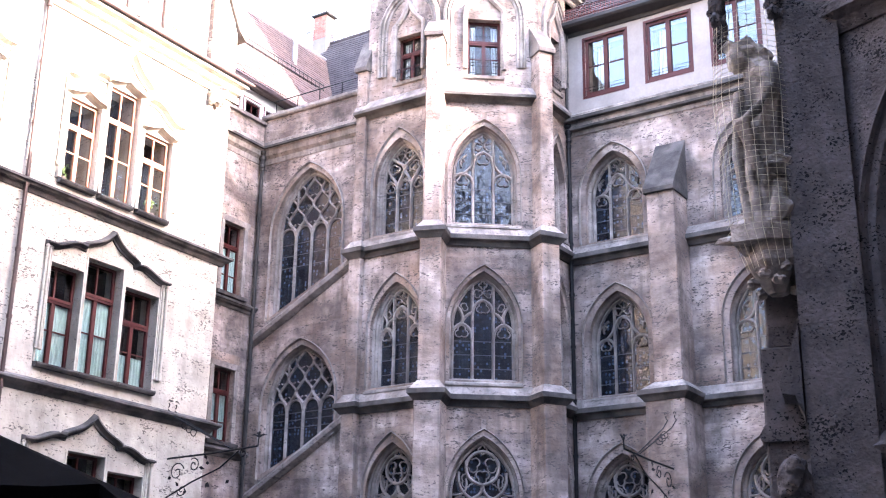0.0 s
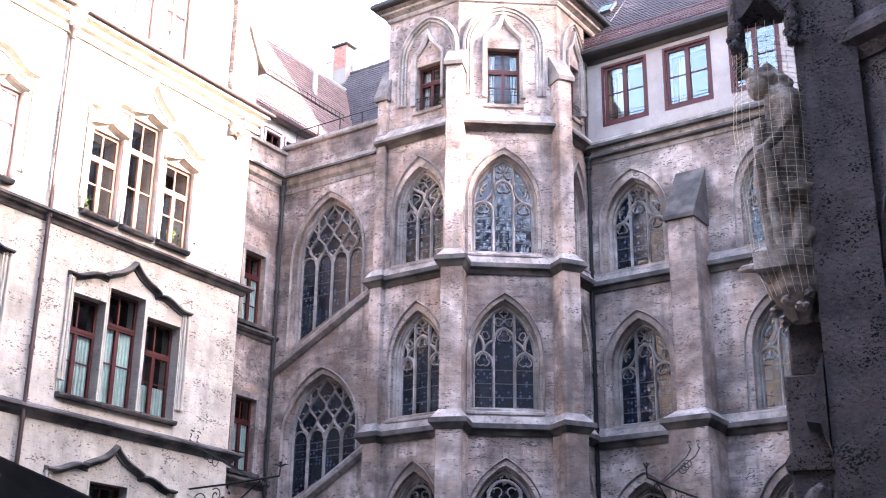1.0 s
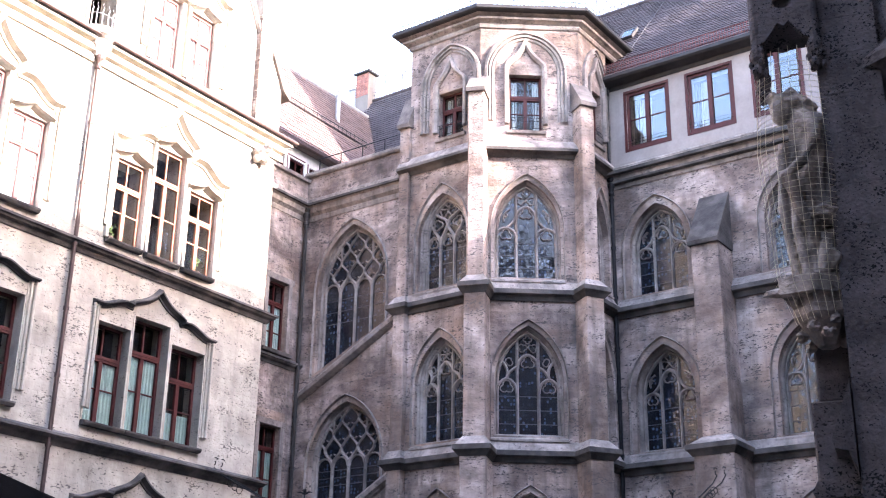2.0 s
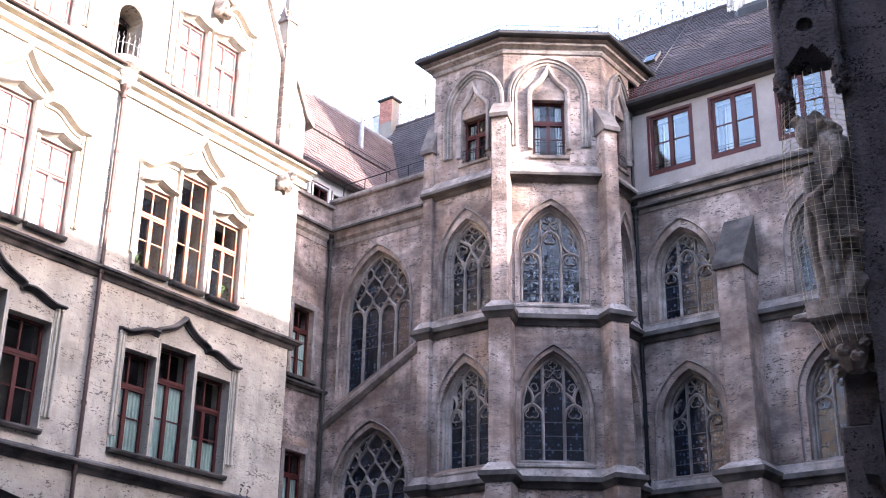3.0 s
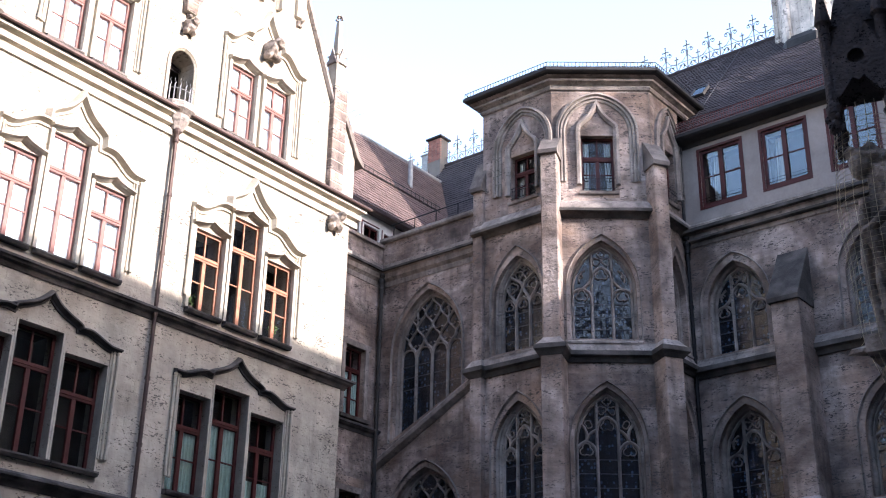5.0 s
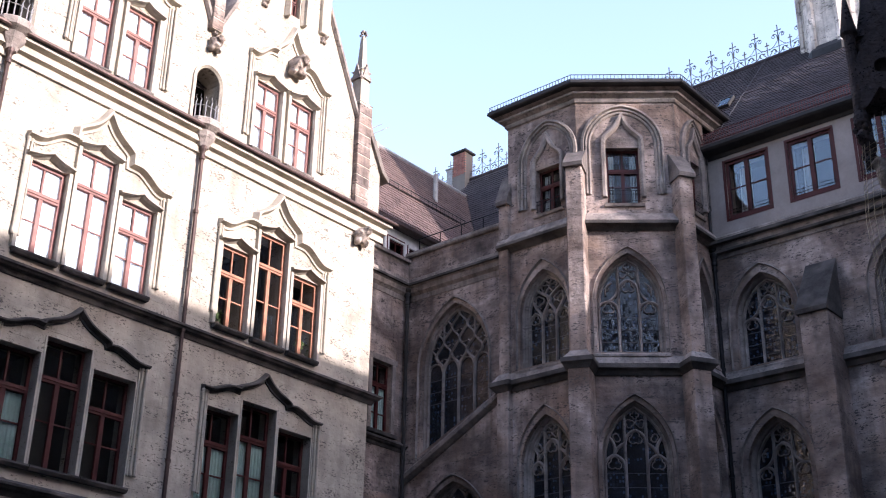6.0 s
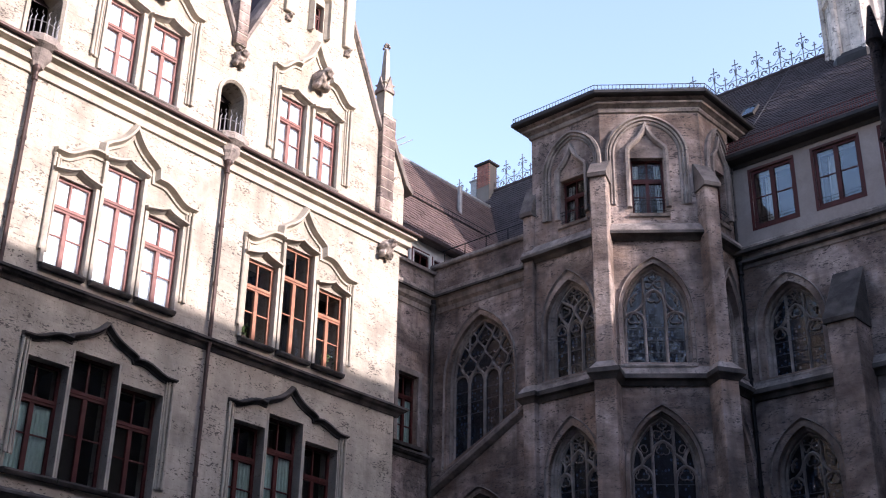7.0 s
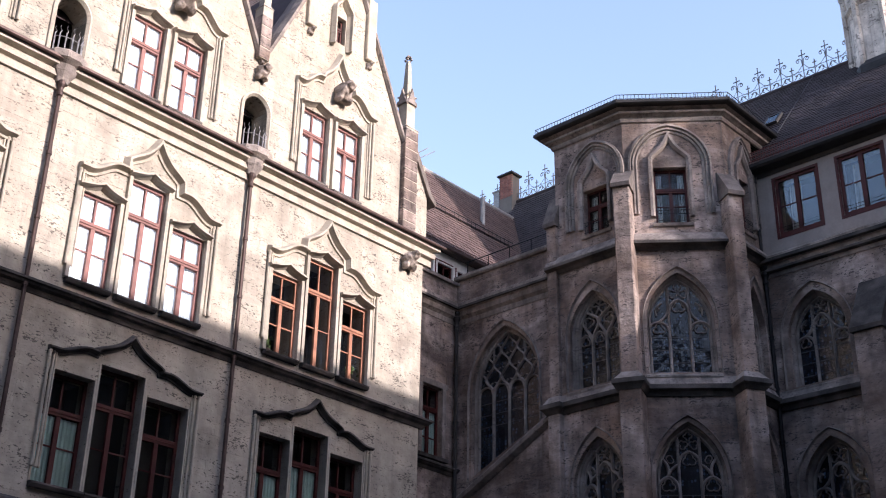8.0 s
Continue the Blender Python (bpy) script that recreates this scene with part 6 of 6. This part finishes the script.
def sign_bracket(m, L, label):
    """An arm out from the wall (towards -y) with stays, scrolls, leaves and a lily finial."""
    root = thing("sign_bracket", m, label, "sign bracket", "sign brackets")
    b = bmesh.new()
    tube(b, [(0, 0, 0), (0, -L * 0.5, 0.02), (0, -L, 0.08)], 0.025, 6)
    tube(b, [(0, -L, 0.08), (0, -L - 0.02, 0.3)], 0.018, 6)
    part("arm", b, M_IRON, root)
    for k, x in enumerate((-0.12, 0.12)):
        b = bmesh.new()
        tube(b, [(x, 0.05, 1.25), (x, -0.25, 1.0), (x * 0.3, -L * 0.72, 0.08)], 0.016, 5)
        sp = [(x, y + 0.02, z) for _, y, z in spiral(-0.02, 1.33, 0.13, 1.1, 0.5)]
        tube(b, sp, 0.013, 5)
        part("stay", b, M_IRON, root)
    for k in range(3):
        b = bmesh.new()
        tube(b, [(0.1 * math.cos(a), -0.5 - 0.16 * k + 0.03 * a / 6, 0.78 - 0.1 * k + 0.09 * math.sin(a)) for a in (i * 0.7 for i in range(10))], 0.012, 4)
        part("twist", b, M_IRON, root)
    b = bmesh.new()
    tube(b, [(0, -L * 0.8, 0.02), (0, -L * 0.6, -0.35), (0, -L * 0.3, -0.62), (0, -0.05, -0.95)], 0.02, 6)
    part("brace", b, M_IRON, root)
    for cx, cz, r, st, sg in ((-0.35, -0.35, 0.24, 0.3, 1), (-0.9, -0.22, 0.18, 2.2, -1), (-L * 0.85, -0.05, 0.12, 1.0, 1), (-0.55, -0.8, 0.15, 3.0, 1)):
        b = bmesh.new()
        tube(b, spiral(cx, cz, r, 1.35, st, sg), 0.014, 5)
        part("scroll", b, M_IRON, root)
    rr = random.Random(5)
    for i in range(9):
        b = bmesh.new()
        y, z = -rr.uniform(0.1, L * 0.75), -rr.uniform(0.1, 0.85)
        a = rr.uniform(0, 6.28)
        d = Vector((0.3 * math.cos(a * 2), math.cos(a), math.sin(a))).normalized()
        u = d.cross(Vector((1, 0, 0.2))).normalized()
        p = Vector((0, y, z))
        loft(b, [[p, p + d * 0.06 + u * 0.045, p + d * 0.15, p + d * 0.06 - u * 0.045], [p + Vector((0.012, 0, 0)), p + d * 0.06 + u * 0.045 + Vector((0.012, 0, 0)), p + d * 0.15 + Vector((0.012, 0, 0)), p + d * 0.06 - u * 0.045 + Vector((0.012, 0, 0))]], True, True)
        part("iron_leaf", b, M_IRON, root)
    b = bmesh.new()
    for i in range(5):
        a = -1.2 + 0.6 * i
        tube(b, [(0, -L - 0.02, 0.3), (0.05 * math.cos(i * 2.5), -L - 0.02 + 0.1 * math.sin(a), 0.3 + 0.13 * math.cos(a)), (0.08 * math.cos(i * 2.5), -L - 0.02 + 0.18 * math.sin(a), 0.3 + 0.1 * math.cos(a))], 0.03, 5, 0.008)
    part("lily_finial", b, M_IRON, root)
    return root


br = sign_bracket(F_HALL @ pose(-1.25, 0, 6.4), 2.9, "black wrought-iron sign bracket with scrolls and a lily finial")
copy_thing(br, F_COURT @ pose(3.45, -1.3, 6.45))

# ---- plants on two sunlit sills ----
for x, sd_ in ((-5.2, 3), (-2.3, 8)):
    pl = thing("pot_plant", F_HALL @ pose(x, 0.3, 12.4), "small green pot plant behind the casement glass", "plant", "sill plants")
    bm = bmesh.new()
    lathe(bm, [(0.08, 0), (0.1, 0.16), (0.09, 0.16)], n=10)
    part("pot", bm, M_TILE_R, pl)
    rr = random.Random(sd_)
    bm = bmesh.new()
    for i in range(40):
        p = Vector((rr.uniform(-0.18, 0.18), rr.uniform(-0.06, 0.06), rr.uniform(0.14, 0.5)))
        d = Vector((rr.uniform(-1, 1), rr.uniform(-0.6, 0.6), rr.uniform(-0.2, 1))).normalized()
        u = d.cross(Vector((0.3, 1, 0.2))).normalized()
        bm.faces.new([bm.verts.new(q) for q in (p, p + d * 0.06 + u * 0.03, p + d * 0.13, p + d * 0.06 - u * 0.03)])
    part("foliage", bm, M_PLANT, pl)


# ---- ashlar: single stones with open joints ----
def arch_gap(cx, w, z0, zs, za):
    """Where a pointed opening lies at a height: its left and right edge, or nothing."""
    h = za - zs
    R_ = (w * w + h * h) / (2 * w)

    def at(z):
        if z < z0 or z > za:
            return None
        if z <= zs:
            return (cx - w, cx + w)
        d = math.sqrt(max(0.0, R_ * R_ - (z - zs) ** 2)) - (R_ - w)
        return (cx - max(0.0, d), cx + max(0.0, d))
    return at


def rect_gap(x0, x1, z0, z1):
    return lambda z: (x0, x1) if z0 <= z <= z1 else None


def ashlar(root, x0, x1, z0, z1, gaps, material, seed, lo=0.27, hi=0.36, near=(-99, 99, 0, 99), edge=None, proud=0.006, wl=(0.45, 1.05)):
    """Courses of stones between the openings; those near the way past are parts, the rest one mesh."""
    rr = random.Random(seed)
    verts, faces, single = [], [], []
    z = z0
    while z < z1 - 0.1:
        h = min(rr.uniform(lo, hi), z1 - z)
        za, zb = z + 0.003, z + h - 0.003
        lim0, lim1 = edge(zb) if edge else (x0, x1)
        cuts = []
        for g in gaps:
            a, b = g(za), g(zb)
            if a or b:
                a, b = a or b, b or a
                cuts.append((a, b))
        cuts.sort(key=lambda c: c[0][0])
        spans, left = [], (lim0, lim0)
        for a, b in cuts:
            spans.append((left, (a[0], b[0])))
            left = (max(a[1], left[0]), max(b[1], left[1]))
        spans.append((left, (lim1, lim1)))
        for (la, lb), (ra, rb) in spans:
            s, e = max(la, lb), min(ra, rb)
            if min(ra - la, rb - lb) < 0.05 or max(ra - la, rb - lb) < 0.12:
                continue
            xs = [s]
            while e - xs[-1] > 1.35 * wl[1]:
                xs.append(xs[-1] + rr.uniform(*wl))
            if e - xs[-1] > 1.2 * wl[0] * 2 and e > s:
                xs.append((xs[-1] + e) / 2 + rr.uniform(-0.1, 0.1))
            xs.append(e)
            for i in range(len(xs) - 1):
                first_, last_ = i == 0, i == len(xs) - 2
                A0, A1 = (la, lb) if first_ else (xs[i], xs[i])
                B0, B1 = (ra, rb) if last_ else (xs[i + 1], xs[i + 1])
                if B0 - A0 < 0.03 or B1 - A1 < 0.03:
                    continue
                p = proud * rr.uniform(0.5, 1.4)
                plain = abs(A0 - A1) < 1e-6 and abs(B0 - B1) < 1e-6
                if near and plain and len(single) < 290 and near[0] < A0 < near[1] and near[2] < za < near[3]:
                    single.append((A0 + 0.002, B0 - 0.002, za, zb, p))
                    continue
                k = len(verts)
                q = [(A0 + 0.002, za), (B0 - 0.002, za), (B1 - 0.002, zb), (A1 + 0.002, zb)]
                verts += [(x, -p, zz) for x, zz in q] + [(x, 0.004, zz) for x, zz in q]
                faces += [(k, k + 1, k + 2, k + 3)] + [(k + j, k + 4 + j, k + 4 + (j + 1) % 4, k + (j + 1) % 4) for j in range(4)]
        z += h
    me = bpy.data.meshes.new("stonework")
    me.from_pydata(verts, [], faces)
    me.materials.append(material)
    o = new("stonework", me)
    o.parent = root
    tagged(o, kind="stuff")
    if single:
        b = bmesh.new()
        loft(b, [[(-0.5, 0, -0.5), (0.5, 0, -0.5), (0.5, 0, 0.5), (-0.5, 0, 0.5)], [(-0.5, -1, -0.5), (0.5, -1, -0.5), (0.5, -1, 0.5), (-0.5, -1, 0.5)]], True, True)
        unit = part("stone", b, material, root)
        for j, (a, b_, za, zb, p) in enumerate(single):
            s_ = unit if j == 0 else new("stone", unit.data)
            s_.parent = root
            s_.matrix_local = Matrix.Translation(((a + b_) / 2, 0.002, (za + zb) / 2)) @ Matrix.Diagonal((b_ - a, p, zb - za, 1))


gaps = []
for c in BAYS:
    for dx in LIGHTS:
        mid = dx == 0.0
        gaps += [rect_gap(c + LIGHT_SHIFT + dx - 0.59, c + LIGHT_SHIFT + dx + 0.59, 12.2, 15.42 if mid else 14.64), rect_gap(c + LIGHT_SHIFT + dx - 0.62, c + LIGHT_SHIFT + dx + 0.62, 7.8, 10.82 if mid else 10.42), rect_gap(c + LIGHT_SHIFT + dx - 0.62, c + LIGHT_SHIFT + dx + 0.62, 3.3, 6.25 if mid else 5.95)]
    for dx in (-0.625, 0.625):
        gaps.append(rect_gap(c + LIGHT_SHIFT + dx - 0.57, c + LIGHT_SHIFT + dx + 0.57, 17.4, 19.74))
gaps += [arch_gap(x, 0.45, 17.2, 18.7, 19.2) for x in NICHES]
ashlar(hall, -16, -0.01, 2.6, 17.0, gaps, M_BLOCK_H, 1, near=(-9.0, -0.1, 10.2, 17.0), proud=0.005)
ashlar(hall, -16, -0.01, 17.3, 19.9, gaps, M_BLOCK_H, 2, proud=0.006)
for c in BAYS[:2]:
    ashlar(hall, c - 2.6, c + 2.6, 19.95, 25.6, [rect_gap(c - 0.33, c + 0.33, 22.1, 23.5)], M_BLOCK_H, 3, proud=0.006, edge=lambda z, c=c: (c - max(0.15, 2.6 - (z - 20.3) / 2.28), c + max(0.15, 2.6 - (z - 20.3) / 2.28)))
lgaps = [rect_gap(2.55, 3.85, 12.0, 14.6), rect_gap(2.55, 3.85, 7.6, 10.1)]
ashlar(link, 1.5, 4.3, 3.0, 18.1, lgaps, M_BLOCK_T, 4, near=(2.0, 4.3, 6, 18))
sgaps = [arch_gap(2.05, 1.42, 11.4, 14.3, 16.35), arch_gap(2.05, 1.42, 6.8, 8.85, 10.77)]
ashlar(stair, 0.02, 3.9, 3.0, 18.28, sgaps, M_BLOCK_T, 5, near=(0.0, 3.9, 9, 18.3))
tgaps = [arch_gap(T_C, 0.96, z0 - 0.1, zs, zao) for z0, zs, zao, zai in T_WIN] + [rect_gap(5.24, 6.38, 18.05, 19.86)]
ashlar(bay_side, 4.3, 6.85, 3.0, 21.5, tgaps, M_BLOCK_T, 6)
cgaps = [arch_gap(C_C, 1.06, z0 - 0.1, zs, zao) for z0, zs, zao, zai in C_WIN] + [rect_gap(3.22, 4.42, 18.0, 20.12)]
ashlar(front, 2.48, 5.43, 3.0, 21.5, cgaps, M_BLOCK_T, 7, near=(2.4, 5.4, 3, 22))
fgaps = [arch_gap(1.0, 0.63, z0 - 0.1, zs, zao) for z0, zs, zao, zai in C_WIN] + [rect_gap(0.5, 1.4, 18.0, 20.05)]
ashlar(flank, 0.02, 1.7, 3.0, 21.5, fgaps, M_BLOCK_T, 8)
bgaps = [arch_gap(c, 1.1, z0 - 0.1, zs, zao) for c in B_C for z0, zs, zao, zai in B_WIN]
ashlar(court, 0.02, 11.5, 3.0, 16.9, bgaps, M_BLOCK_T, 9, near=(0, 5, 8, 17))
